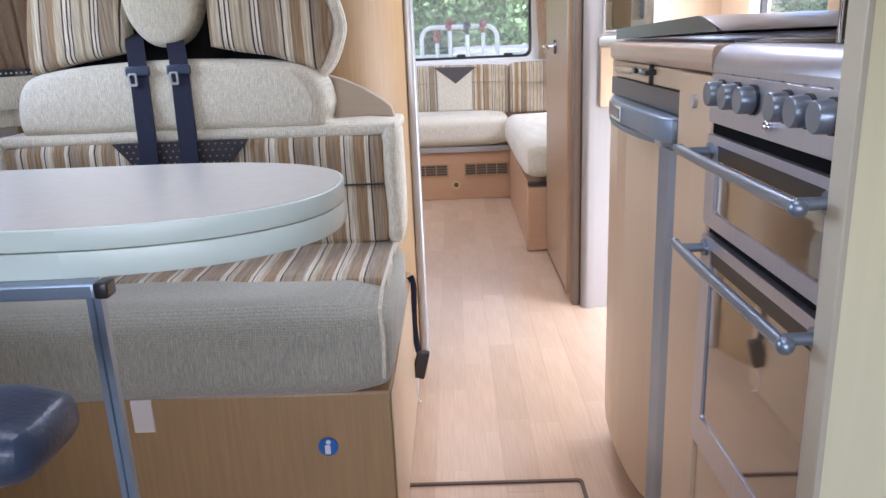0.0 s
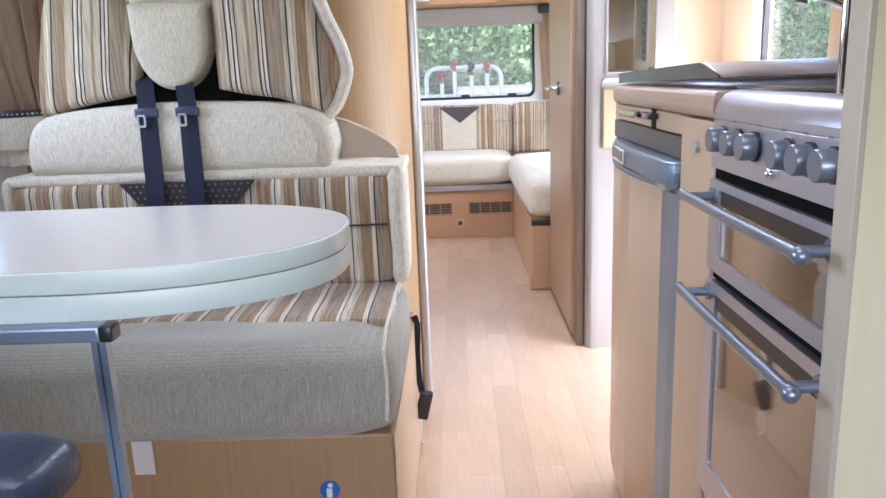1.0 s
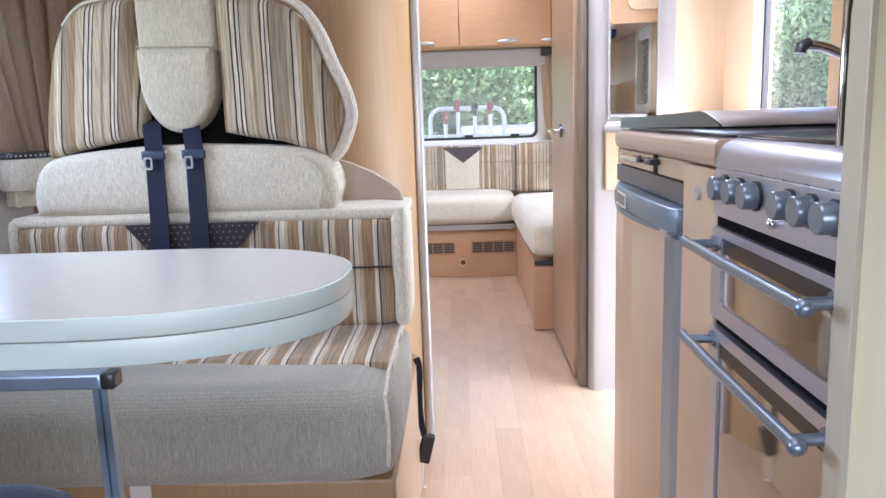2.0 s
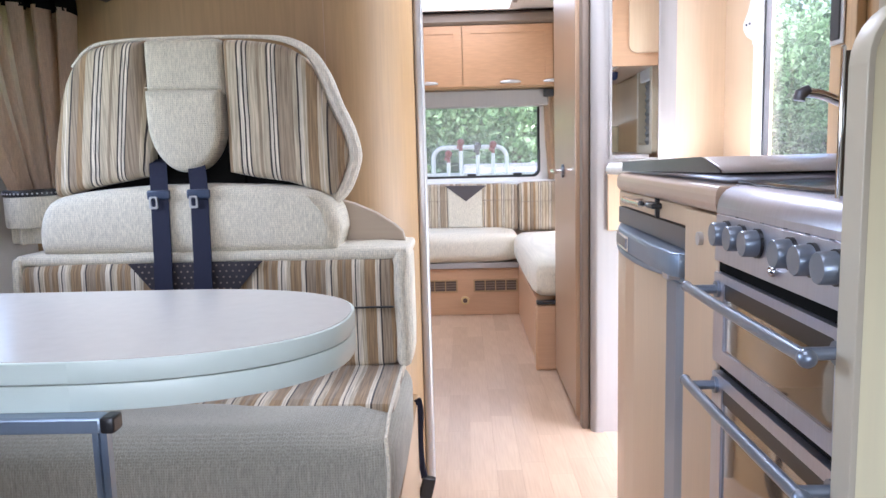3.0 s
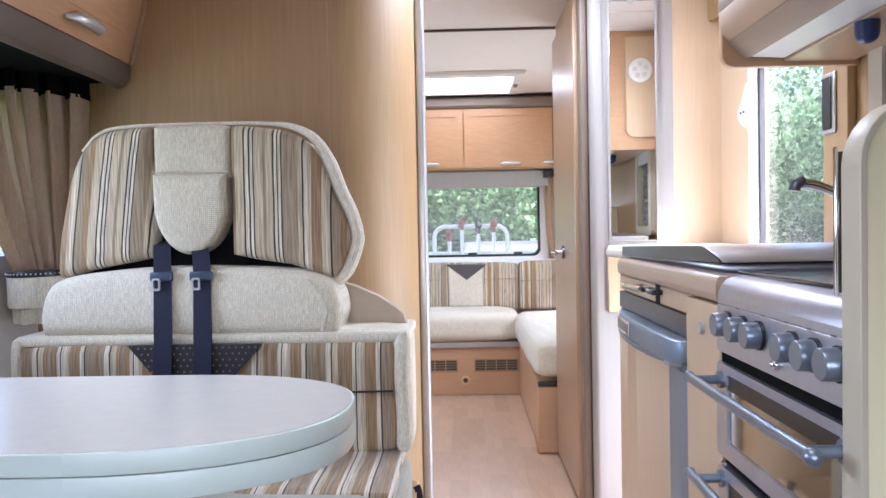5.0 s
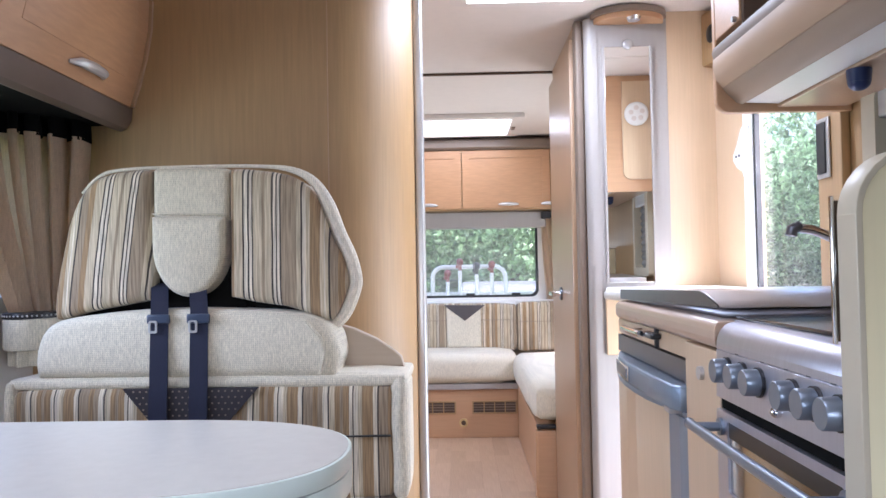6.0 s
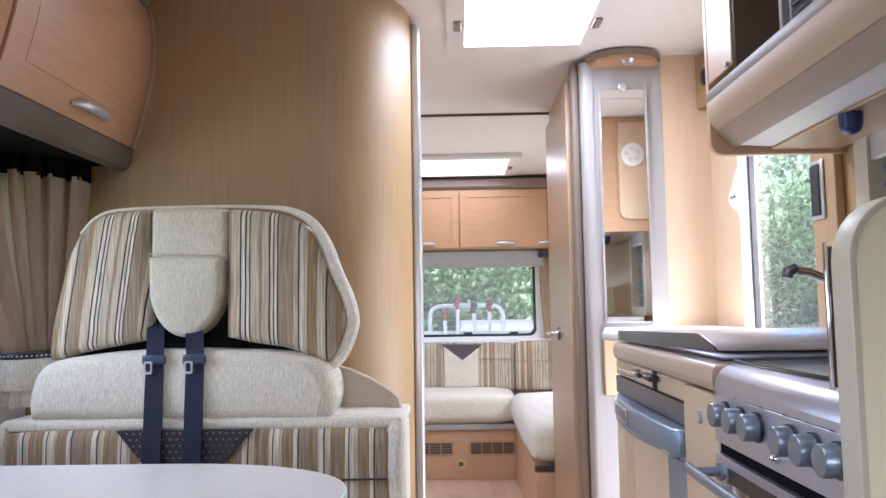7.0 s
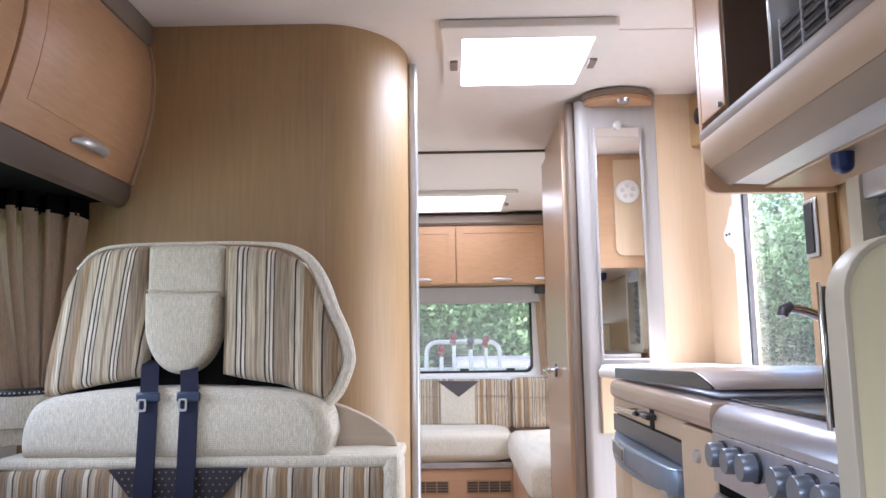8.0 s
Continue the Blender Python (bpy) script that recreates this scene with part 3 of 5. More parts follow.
part("flap_panel", box(0.712, 0.92, 2.652, 2.668, 0.712, 0.905, 0.004), WOOD_PALE, flap)
corner = thing("corner_speaker", (1.05, 2.64, 1.66), "small beech corner housing with a black grille", "speaker")
part("housing", prism([(1.06, 2.67), (1.098, 2.67), (1.098, 2.55), (1.085, 2.55)], "z", 1.68, 1.86, 0.006), WOOD, corner)
part("grille", ball((1.068, 2.605, 1.775), 0.03, 0.4, 1, 1), BLACKP, corner, "black round grille")

# roof lights; the third is unseen, added to light the table and bench
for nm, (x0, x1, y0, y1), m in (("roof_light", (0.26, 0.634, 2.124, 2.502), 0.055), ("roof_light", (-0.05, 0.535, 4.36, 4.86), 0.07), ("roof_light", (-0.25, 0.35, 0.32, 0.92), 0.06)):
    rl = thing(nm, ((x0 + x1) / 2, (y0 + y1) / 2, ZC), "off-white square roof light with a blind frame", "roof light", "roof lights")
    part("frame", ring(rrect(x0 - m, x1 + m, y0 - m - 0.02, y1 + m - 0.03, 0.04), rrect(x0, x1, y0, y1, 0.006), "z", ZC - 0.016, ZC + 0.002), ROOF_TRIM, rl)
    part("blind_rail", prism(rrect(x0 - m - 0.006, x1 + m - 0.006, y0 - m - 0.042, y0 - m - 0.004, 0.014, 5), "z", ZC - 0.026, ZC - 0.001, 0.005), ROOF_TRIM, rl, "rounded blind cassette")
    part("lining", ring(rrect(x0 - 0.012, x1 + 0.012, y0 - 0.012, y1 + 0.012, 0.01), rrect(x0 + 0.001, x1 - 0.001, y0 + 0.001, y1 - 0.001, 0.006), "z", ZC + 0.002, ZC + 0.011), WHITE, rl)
    part("dome", prism(rrect(x0 - 0.008, x1 + 0.008, y0 - 0.008, y1 + 0.008, 0.01), "z", ZC + 0.012, ZC + 0.03), DOME, rl, "frosted white dome, daylight put in as its glow")
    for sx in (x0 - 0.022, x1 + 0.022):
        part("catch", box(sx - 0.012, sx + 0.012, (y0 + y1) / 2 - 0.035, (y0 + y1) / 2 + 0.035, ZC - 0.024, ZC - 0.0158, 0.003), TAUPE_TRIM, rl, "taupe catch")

# ---------------------------------------------------------------- dinette bench
bench = thing("dinette_bench", (-0.38, 1.6, 0), "travel bench with striped and oatmeal upholstery and beech base", "bench")
# Thin pale sheet: light on the aisle side is put into its colour.
part("base_side_lit", box(0.0985, 0.1005, 1.348, 2.033, 0.003, 0.357), WOOD_PALE, bench, "bench side facing the aisle, paled for light off the floor")
part("base", box(XL + 0.004, 0.098, 1.345, 2.035, 0.0, 0.362, 0.006), WOOD, bench, "beech laminate bench box")
seat = part("seat_cushion", cushion(-0.84, 0.104, 1.31, 1.80, 0.358, 0.525, 0.05, 0.008), FABRIC_FRONT_SHADED, bench, "thick corded oatmeal seat cushion, darkened for shade below the table")
part("seat_panel", cushion(-0.82, 0.090, 1.47, 1.80, 0.50, 0.534, 0.012, 0.001), STRIPE_LOW, bench, "striped seat top panel")
part("seat_piping", tube([(0.092, 1.318, 0.40), (0.096, 1.312, 0.47), (0.090, 1.335, 0.517), (0.088, 1.42, 0.530), (0.088, 1.60, 0.531), (0.088, 1.78, 0.531)], 0.0035, 8), FABRIC, bench, "oatmeal piping")
# lower backrest
part("backrest", cushion(-0.728, 0.080, 1.70, 1.84, 0.53, 0.772, 0.022, 0.006), STRIPE_LOW, bench, "striped lower backrest")
part("backrest_border", cushion(0.074, 0.112, 1.702, 1.86, 0.53, 0.785, 0.018, 0.003), FABRIC, bench, "oatmeal side border")
part("backrest_border", cushion(-0.742, 0.110, 1.706, 1.93, 0.763, 0.794, 0.015, 0.002), FABRIC, bench, "oatmeal top border")
part("backrest_border", cushion(-0.746, -0.722, 1.702, 1.86, 0.53, 0.785, 0.011, 0.002), FABRIC, bench, "oatmeal side border")
part("seam", box(-0.72, 0.075, 1.6925, 1.70, 0.664, 0.667), BLACKP, bench)
# black mesh triangle with belt slots
part("mesh_insert", prism([(-0.484, 0.770), (-0.200, 0.770), (-0.262, 0.700), (-0.31, 0.662), (-0.39, 0.662), (-0.43, 0.705)], "y", 1.6885, 1.700), DOTS, bench, "black dotted mesh insert")
dots = []
for i in range(20):
    for j in range(8):
        px, pz = -0.475 + i * 0.0138 + (j % 2) * 0.0069, 0.764 - j * 0.0125
        if px > -0.484 + (0.77 - pz) * 0.80 + 0.005 and px < -0.200 - (0.77 - pz) * 0.95 - 0.005:
            dots.append(box(px - 0.0016, px + 0.0016, 1.687, 1.689, pz - 0.0016, pz + 0.0016))
part("mesh_dots", merge(*dots), TAUPE_TRIM, bench, smooth=False)
# lumbar cushion
lo = [(-0.679, 0.797), (-0.660, 0.790), (-0.5, 0.789), (-0.35, 0.788), (-0.2, 0.787), (-0.060, 0.786), (-0.042, 0.790)]
top = [(-0.040, 0.800), (-0.032, 0.835), (-0.045, 0.882), (-0.085, 0.912), (-0.16, 0.925), (-0.26, 0.931), (-0.356, 0.934), (-0.46, 0.932), (-0.56, 0.925), (-0.635, 0.912), (-0.668, 0.885), (-0.682, 0.840)]
part("lumbar_cushion", pillow(smooth_loop(lo + top), 1.705, 1.86, 0.010, 0.022), FABRIC, bench, "oatmeal lumbar cushion")
part("lumbar_piping", tube([(-0.072, 1.697, 0.795), (-0.060, 1.695, 0.835), (-0.070, 1.695, 0.872), (-0.10, 1.699, 0.905)], 0.003, 8), FABRIC_SEAT, bench, "seam piping")


def settle(z):
    return z - 0.005 * min(1, max(0, (z - 1.0) / 0.2))


def pad(outline, y0, y1, name, material, label, bevel=0.02):
    return part(name, pillow(smooth_loop([(x, settle(z)) for x, z in outline]), y0, y1, 0.010, bevel), material, bench, label)


# wing-shaped upper backrest: two striped wings, cream border, plain middle with headrest flap
wing_r = [(-0.2785, 1.10), (-0.2785, 0.97), (-0.276, 0.953), (-0.262, 0.948), (-0.20, 0.942), (-0.14, 0.930), (-0.085, 0.908), (-0.052, 0.905), (-0.026, 0.955), (-0.018, 0.990), (-0.030, 1.040), (-0.052, 1.085),
          (-0.075, 1.150), (-0.105, 1.200), (-0.15, 1.228), (-0.222, 1.240), (-0.264, 1.243), (-0.277, 1.239), (-0.2785, 1.225)]
pad(wing_r, 1.755, 1.85, "wing", STRIPE, "striped backrest wing")
wing_l = [(-0.4495, 1.10), (-0.4495, 0.97), (-0.452, 0.953), (-0.466, 0.949), (-0.52, 0.942), (-0.60, 0.928), (-0.655, 0.912), (-0.668, 0.925), (-0.664, 0.985), (-0.650, 1.060), (-0.632, 1.14), (-0.605, 1.197), (-0.575, 1.226), (-0.53, 1.240), (-0.464, 1.245), (-0.451, 1.241), (-0.4495, 1.227)]
pad(wing_l, 1.755, 1.85, "wing", STRIPE_L, "striped backrest wing")
border = [(-0.10, 1.79, 0.904), (-0.06, 1.79, 0.894), (-0.03, 1.785, 0.918), (-0.008, 1.78, 0.97), (-0.006, 1.78, 0.998), (-0.018, 1.78, 1.045), (-0.040, 1.78, 1.095), (-0.063, 1.78, 1.158),
          (-0.095, 1.78, 1.212), (-0.145, 1.785, 1.241), (-0.222, 1.79, 1.251), (-0.36, 1.79, 1.253), (-0.53, 1.79, 1.249), (-0.585, 1.79, 1.232), (-0.618, 1.79, 1.197)]
border = smooth_line([(x, y, settle(z)) for x, y, z in border], 4)
part("wing_border", tube(border, [0.0150 - 0.0110 * min(1, max(0, (i / (len(border) - 1) - 0.5) * 5)) for i in range(len(border))], 10), PIPING, bench, "cream wing border")
pad([(-0.446, 1.128), (-0.36, 1.128), (-0.282, 1.128), (-0.280, 1.134), (-0.280, 1.17), (-0.280, 1.235), (-0.284, 1.243), (-0.30, 1.246), (-0.36, 1.247), (-0.43, 1.247), (-0.444, 1.244), (-0.448, 1.236), (-0.448, 1.17), (-0.448, 1.134)], 1.760, 1.85, "headrest_top", FABRIC_SEAT, "plain oatmeal top panel", 0.012)
# Black sheet added behind the pads for the shade in their gaps.
part("headrest_shadow_panel", merge(box(-0.47, -0.255, 1.80, 1.86, 0.90, 1.2, 0.004), box(-0.64, -0.08, 1.812, 1.858, 0.895, 0.962, 0.004)), SHADE_BLACK, bench, "black panel for the shade in the gaps behind the wings")
flap_o = [(-0.440, 1.138), (-0.40, 1.139), (-0.36, 1.138), (-0.32, 1.137), (-0.288, 1.136), (-0.2835, 1.130), (-0.2835, 1.10)] + arc(-0.364, 1.072, 0.0800, 0.113, -4, -176, 16) + [(-0.4445, 1.10), (-0.4445, 1.132)]
pad(flap_o, 1.738, 1.80, "headrest", FABRIC_SEAT, "plain oatmeal headrest flap", 0.014)
part("headrest_seam", tube([(-0.447, 1.7548, 1.141), (-0.36, 1.7528, 1.139), (-0.281, 1.7548, 1.137)], 0.0014, 8), FABRIC_SEAT, bench)
# belts
for x0 in (-0.4215, -0.3375):
    x1 = x0 + 0.038
    b = prism([(1.79, 0.985), (1.745, 0.972), (1.706, 0.938), (1.692, 0.925), (1.683, 0.80), (1.6835, 0.785), (1.678, 0.74), (1.676, 0.60), (1.680, 0.60), (1.682, 0.74), (1.687, 0.785), (1.687, 0.80), (1.696, 0.925), (1.71, 0.941), (1.748, 0.976), (1.79, 0.989)], "x", x0 - 0.004, x1 - 0.004)
    for v in b.verts:
        v.co.x -= 0.40 * max(0, v.co.y - 1.692)
    bl = part("seat_belt", b, BELT, bench, "navy seat belt webbing")
    part("belt_buckle", box(x0 - 0.010, x1 + 0.001, 1.683, 1.692, 0.905, 0.925, 0.004), NAVY, bl, "navy belt slider")
    part("belt_clip", ring(rrect(x0 - 0.004, x0 + 0.014, 0.886, 0.912, 0.004, 3), rrect(x0 + 0.0, x0 + 0.010, 0.8905, 0.9085, 0.003, 3), "y", 1.680, 1.684), SILVER, bl, "chrome belt tongue")
# wood side piece
part("side_panel", prism([(-0.10, 0.79), (0.094, 0.79), (0.088, 0.812), (0.070, 0.828), (0.03, 0.855), (-0.02, 0.878), (-0.06, 0.890), (-0.12, 0.905), (-0.25, 0.905), (-0.25, 0.79)], "y", 1.835, 1.865, 0.004), SIDE_BOARD, bench, "curved beige side panel")
part("grille", ring(rrect(-0.115, -0.045, 0.075, 0.150, 0.034, 6), rrect(-0.10, -0.06, 0.09, 0.135, 0.019, 6), "y", 1.338, 1.346), SILVER, bench, "round silver heater outlet")
part("grille_insert", box(-0.10, -0.06, 1.341, 1.346, 0.10, 0.125, 0.004), BLACKP, bench)
part("tag", box(-0.363, -0.326, 1.338, 1.343, 0.298, 0.362, 0.001), ROOF_TRIM, bench, "pale fabric tag")
sticker = thing("child_seat_sticker", (-0.022, 1.344, 0.254), "round blue belt sticker on the bench box", "sticker")
part("disc", prism(arc(-0.020, 0.256, 0.018, 0.018, 0, 345, 23), "y", 1.342, 1.3446), BLUE, sticker)
part("mark", merge(box(-0.026, -0.016, 1.3408, 1.3419, 0.242, 0.260, 0.0008), tube([(-0.019, 1.3408, 0.266), (-0.019, 1.3419, 0.266)], 0.0045, 12)), WHITE, sticker)
strap = thing("belt_strap", (0.102, 1.9, 0.1), "black hanging belt strap with a buckle", "strap")
mid = smooth_line([(0.099, 0.372), (0.104, 0.366), (0.109, 0.335), (0.106, 0.27), (0.107, 0.21), (0.113, 0.165)], 5)
part("strap", prism([(x - 0.008, z - 0.004) for x, z in mid] + [(x + 0.007, z + 0.004) for x, z in mid[::-1]], "y", 1.958, 1.962), BELT, strap, "black webbing")
bk = box(-0.017, 0.017, -0.011, 0.011, -0.042, 0.036, 0.005)
bmesh.ops.rotate(bk, cent=(0, 0, 0), matrix=Matrix.Rotation(radians(14), 3, "Y"), verts=bk.verts)
bmesh.ops.translate(bk, vec=(0.1175, 1.962, 0.130), verts=bk.verts)
part("buckle", bk, BLACKP, strap)
part("cord", tube([(0.106, 1.98, 0.11), (0.106, 1.97, 0.07), (0.104, 1.955, 0.04), (0.106, 1.97, 0.012), (0.110, 1.99, 0.004)], 0.0022, 6), WHITE, strap, "thin cream cord")

# ---------------------------------------------------------------- table
table = thing("dinette_table", (-0.4, 1.06, 0.0), "grey folding table with pale green edge on a metal leg", "table")


def table_outline(g):
    pts = []
    for i in range(33):
        a = radians(-90 + 180 * i / 32)
        c, s = math.cos(a), math.sin(a)
        pts.append((-0.21 + (0.296 - g) * abs(c) ** 0.86, 1.062 + (0.200 - g) * math.copysign(abs(s) ** 0.86, s)))
    return pts + [(XL + 0.006, 1.262 - g), (XL + 0.006, 0.862 + g)]


part("tabletop", prism(table_outline(0.0), "z", 0.7665, 0.7892, 0.0015), TEDGE, table, "pale green edge-banded slab")
part("table_leaf", prism(table_outline(0.0), "z", 0.738, 0.7655, 0.0012), TEDGE, table, "folded lower leaf")
part("table_core", prism(table_outline(0.004), "z", 0.7650, 0.7668), WOOD_DARK, table)
part("laminate", prism(table_outline(0.004), "z", 0.7890, 0.7900), TABLE, table, "grey laminate surface")
part("rail", box(XL + 0.02, -0.132, 0.846, 0.866, 0.721, 0.738, 0.003), ALU, table, "aluminium rail")
part("rail_end", box(-0.133, -0.119, 0.845, 0.867, 0.721, 0.738, 0.003), BLACKP, table, "black end cap")
part("leg", prism([(-0.1435, 0.850), (-0.1375, 0.850), (-0.1375, 0.854), (-0.1345, 0.854), (-0.1345, 0.850), (-0.1285, 0.850), (-0.1285, 0.860), (-0.1435, 0.860)], "z", 0.0, 0.721, 0.001), ALU, table, "grooved aluminium profile leg")
part("foot", box(-0.175, -0.095, 0.82, 0.90, 0.0, 0.02, 0.006), BLACKP, table)

cab_seat = thing("cab_seat", (-0.58, 0.28, 0.0), "navy padded armrest, with an unseen cab seat added to block windscreen light", "seat")
part("armrest", cushion(-0.42, -0.045, 0.555, 0.645, 0.689, 0.736, 0.022, 0.003), NAVY, cab_seat, "glossy navy padded armrest")
part("armrest_stay", box(-0.42, -0.36, 0.575, 0.635, 0.40, 0.70, 0.012), NAVY, cab_seat)
# Seat body is out of view, added to keep windscreen light off the bench.
part("unseen_seat_pad", cushion(-0.86, -0.36, 0.06, 0.66, 0.34, 0.50, 0.05, 0.012), NAVY, cab_seat)
part("backrest", cushion(-0.86, -0.38, -0.06, 0.07, 0.46, 1.06, 0.05, 0.012), NAVY, cab_seat)
part("headrest", cushion(-0.76, -0.48, -0.04, 0.05, 1.07, 1.22, 0.035, 0.006), NAVY, cab_seat)
part("unseen_pedestal", box(-0.80, -0.42, 0.12, 0.58, 0.0, 0.345, 0.02), CAB, cab_seat)

# ---------------------------------------------------------------- left locker, curtain
lock_l = thing("overhead_locker", (-0.72, 1.5, 1.43), "overhead locker with bowed cherry doors and taupe trim", "cabinet", "overhead lockers")
prof = [(-0.616, 1.440), (-0.598, 1.50), (-0.580, 1.57), (-0.568, 1.64), (-0.565, 1.71), (-0.571, 1.77), (-0.582, 1.815)]
part("body", prism([(XL, 1.44)] + [(x - 0.02, z) for x, z in prof] + [(-0.60, ZC - 0.001), (XL, ZC - 0.001)], "y", 0.3, PY - 0.002), WOOD, lock_l)
for y0, y1 in ((0.35, 0.895), (0.905, 1.450), (1.460, 2.028)):
    d = part("locker_door", prism([(x - 0.018, z) for x, z in prof] + prof[::-1], "y", y0, y1, 0.003), WOOD_CAB, lock_l, "bowed cherry-coloured door")
    part("door_field", prism([(x - 0.005, z) for x, z in prof[1:6]] + [(x + 0.0016, z) for x, z in prof[1:6][::-1]], "y", y0 + 0.065, y1 - 0.065, 0.0015), WOOD_CAB, d)
    ym = y1 - 0.245
    part("handle", tube([(-0.605, ym - 0.075, 1.470), (-0.590, ym - 0.05, 1.473), (-0.587, ym, 1.474), (-0.590, ym + 0.05, 1.473), (-0.605, ym + 0.075, 1.470)], [0.004, 0.011, 0.013, 0.011, 0.004], 10), SILVER, d, "satin silver bow handle")
part("top_trim", prism([(-0.60, 1.818), (-0.578, 1.818), (-0.570, 1.84), (-0.572, ZC - 0.0015), (-0.60, ZC - 0.0015)], "y", 0.3, PY - 0.004, 0.002), TAUPE_TRIM, lock_l, "taupe cornice")
part("valance", prism([(XL, 1.436), (-0.614, 1.436), (-0.617, 1.405), (-0.628, 1.385), (-0.645, 1.378), (-0.662, 1.384), (-0.672, 1.400), (XL, 1.402)], "y", 0.3, PY - 0.003, 0.004), VALANCE_SHADED, lock_l, "taupe underside valance, darkened for the shade under the locker")
part("end_strip", prism([(x - 0.001, z) for x, z in prof] + [(x + 0.006, z) for x, z in prof[::-1]], "y", 2.029, PY - 0.001), WOOD_DOOR, lock_l)

curt = thing("curtain", (-0.78, 1.9, 0.83), "sand pleated window curtain gathered by an oatmeal tieback", "curtain")


def pleats(ztop, zbot, tie, n=130, m=16):
    bm = bmesh.new()
    rows = []
    for j in range(m + 1):
        v = j / m
        z = ztop + (zbot - ztop) * v
        row = []
        for i in range(n + 1):
            u = i / n
            g = v ** 1.35 if tie else 0
            x0, y0 = -0.728 - 0.150 * u, 1.985 - 0.235 * u
            x1, y1 = -0.752 - 0.064 * u, 1.965 - 0.10 * u
            w = (0.038 + 0.014 * math.sin(7 * u + 1)) * (1 - 0.5 * g)
            ph = u * 2 * math.pi * 5.2 + 1.0 * math.sin(2.2 * u * 6.28) + v * 0.9 * math.sin(5 * u)
            x = x0 + (x1 - x0) * g + 0.55 * w * math.sin(ph) + 0.006 * math.sin(2.3 * ph + 1)
            y = y0 + (y1 - y0) * g - w * math.cos(ph + 0.4)
            row.append(bm.verts.new((x, y, z)))
        rows.append(row)
    for a, b in zip(rows, rows[1:]):
        for i in range(n):
            bm.faces.new((a[i], a[i + 1], b[i + 1], b[i]))
    bmesh.ops.solidify(bm, geom=bm.faces[:], thickness=0.002)
    return bm


part("drape", pleats(1.352, 0.922, True), CURTAIN, curt, "sand pleated drape")
# Header and the sheet over it are black to imitate shade under the locker.
part("header_tape", pleats(1.394, 1.345, False, 130, 3), SHADE_BLACK, curt, "pleated curtain header, blackened for the shade under the locker")
part("underside_shade", box(-0.90, -0.676, 0.5, PY - 0.006, 1.3945, 1.4005), SHADE_BLACK, curt, "black sheet for the shade above the curtain")


def around(r, wave=0.0, n=44):
    """A loose oval loop round the gathered cloth."""
    return [(-0.792 + (0.058 + r + wave * math.sin(7 * a * 2 * math.pi / n)) * math.cos(a * 2 * math.pi / n), 1.905 + (0.085 + r + wave * math.sin(7 * a * 2 * math.pi / n)) * math.sin(a * 2 * math.pi / n)) for a in range(n)]


part("tieback", prism(around(0.003), "z", 0.838, 0.914, 0.006), FABRIC, curt, "oatmeal tieback")
part("tieback_band", prism(around(0.005), "z", 0.911, 0.926, 0.002), BLACKP, curt, "dark dotted binding")
part("binding_dots", merge(*[ball((x, y, 0.9185), 0.0022) for x, y in around(0.005)[22:44:1]]), SILVER, curt, "pale stitched dots")
part("curtain_hem", prism(around(-0.016, 0.009), "z", 0.800, 0.842, 0.004), FABRIC, curt, "frilled hem")
w = thing("window_1", (XL, 1.22, 0.92), "side window with white frame", "window", kind="structure")
part("window_frame", ring(rrect(0.65, 1.97, 0.92, 1.36, 0.05), rrect(0.69, 1.93, 0.96, 1.32, 0.04), "x", XL - 0.04, XL + 0.012), WHITE, w)


# ---------------------------------------------------------------- kitchen
kit = thing("kitchen_cabinet", (0.8, 1.4, 0), "beech kitchen cabinet with a drawer over the fridge", "cabinet")
part("body", box(0.60, XR - 0.004, 1.137, 1.83, 0.05, 0.894), WOOD, kit)
part("filler_panel", box(0.562, 0.60, 1.137, 1.284, 0.045, 0.894, 0.003), WOOD_PALE, kit, "narrow beech panel")
part("filler_lock", merge(tube([(0.563, 1.205, 0.857), (0.556, 1.205, 0.857)], 0.0095, 16)), SILVER, kit, "small round lock")
dr = part("drawer", box(0.575, 0.60, 1.288, 1.815, 0.862, 0.894, 0.003), WOOD_PALE, kit, "shallow drawer front")
part("handle", merge(tube([(0.576, 1.60, 0.884), (0.552, 1.60, 0.884)], 0.005), tube([(0.552, 1.66, 0.884), (0.550, 1.60, 0.884), (0.552, 1.52, 0.884)], 0.0065), tube([(0.576, 1.53, 0.884), (0.552, 1.53, 0.884)], 0.005)), CHROME, dr, "chrome bar handle")
part("latch", merge(box(0.556, 0.575, 1.46, 1.505, 0.879, 0.889, 0.003), box(0.568, 0.576, 1.478, 1.487, 0.862, 0.900, 0.002)), BLACKP, dr, "dark latch")
part("plinth", box(0.64, 0.66, 1.137, 1.83, 0.0, 0.05), WOOD_DARK, kit)

fr = thing("fridge", (0.7, 1.46, 0.08), "fridge with bowed beech door and blue-grey metal edge", "fridge")
bow = [(0.572, 1.40), (0.562, 1.43), (0.554, 1.48), (0.550, 1.56), (0.551, 1.64), (0.556, 1.71), (0.566, 1.78), (0.585, 1.828)]
d = part("fridge_door", prism(bow + [(0.60, 1.828), (0.60, 1.40)], "z", 0.085, 0.770, 0.002), WOOD_PALE, fr, "bowed pale beech door")
strip = [(0.600, 1.290), (0.583, 1.291), (0.572, 1.30), (0.567, 1.34), (0.567, 1.397), (0.572, 1.3985), (0.600, 1.3985)]
part("door_edge", prism(strip, "z", 0.085, 0.770, 0.002), ALU, d, "blue-grey aluminium edge")
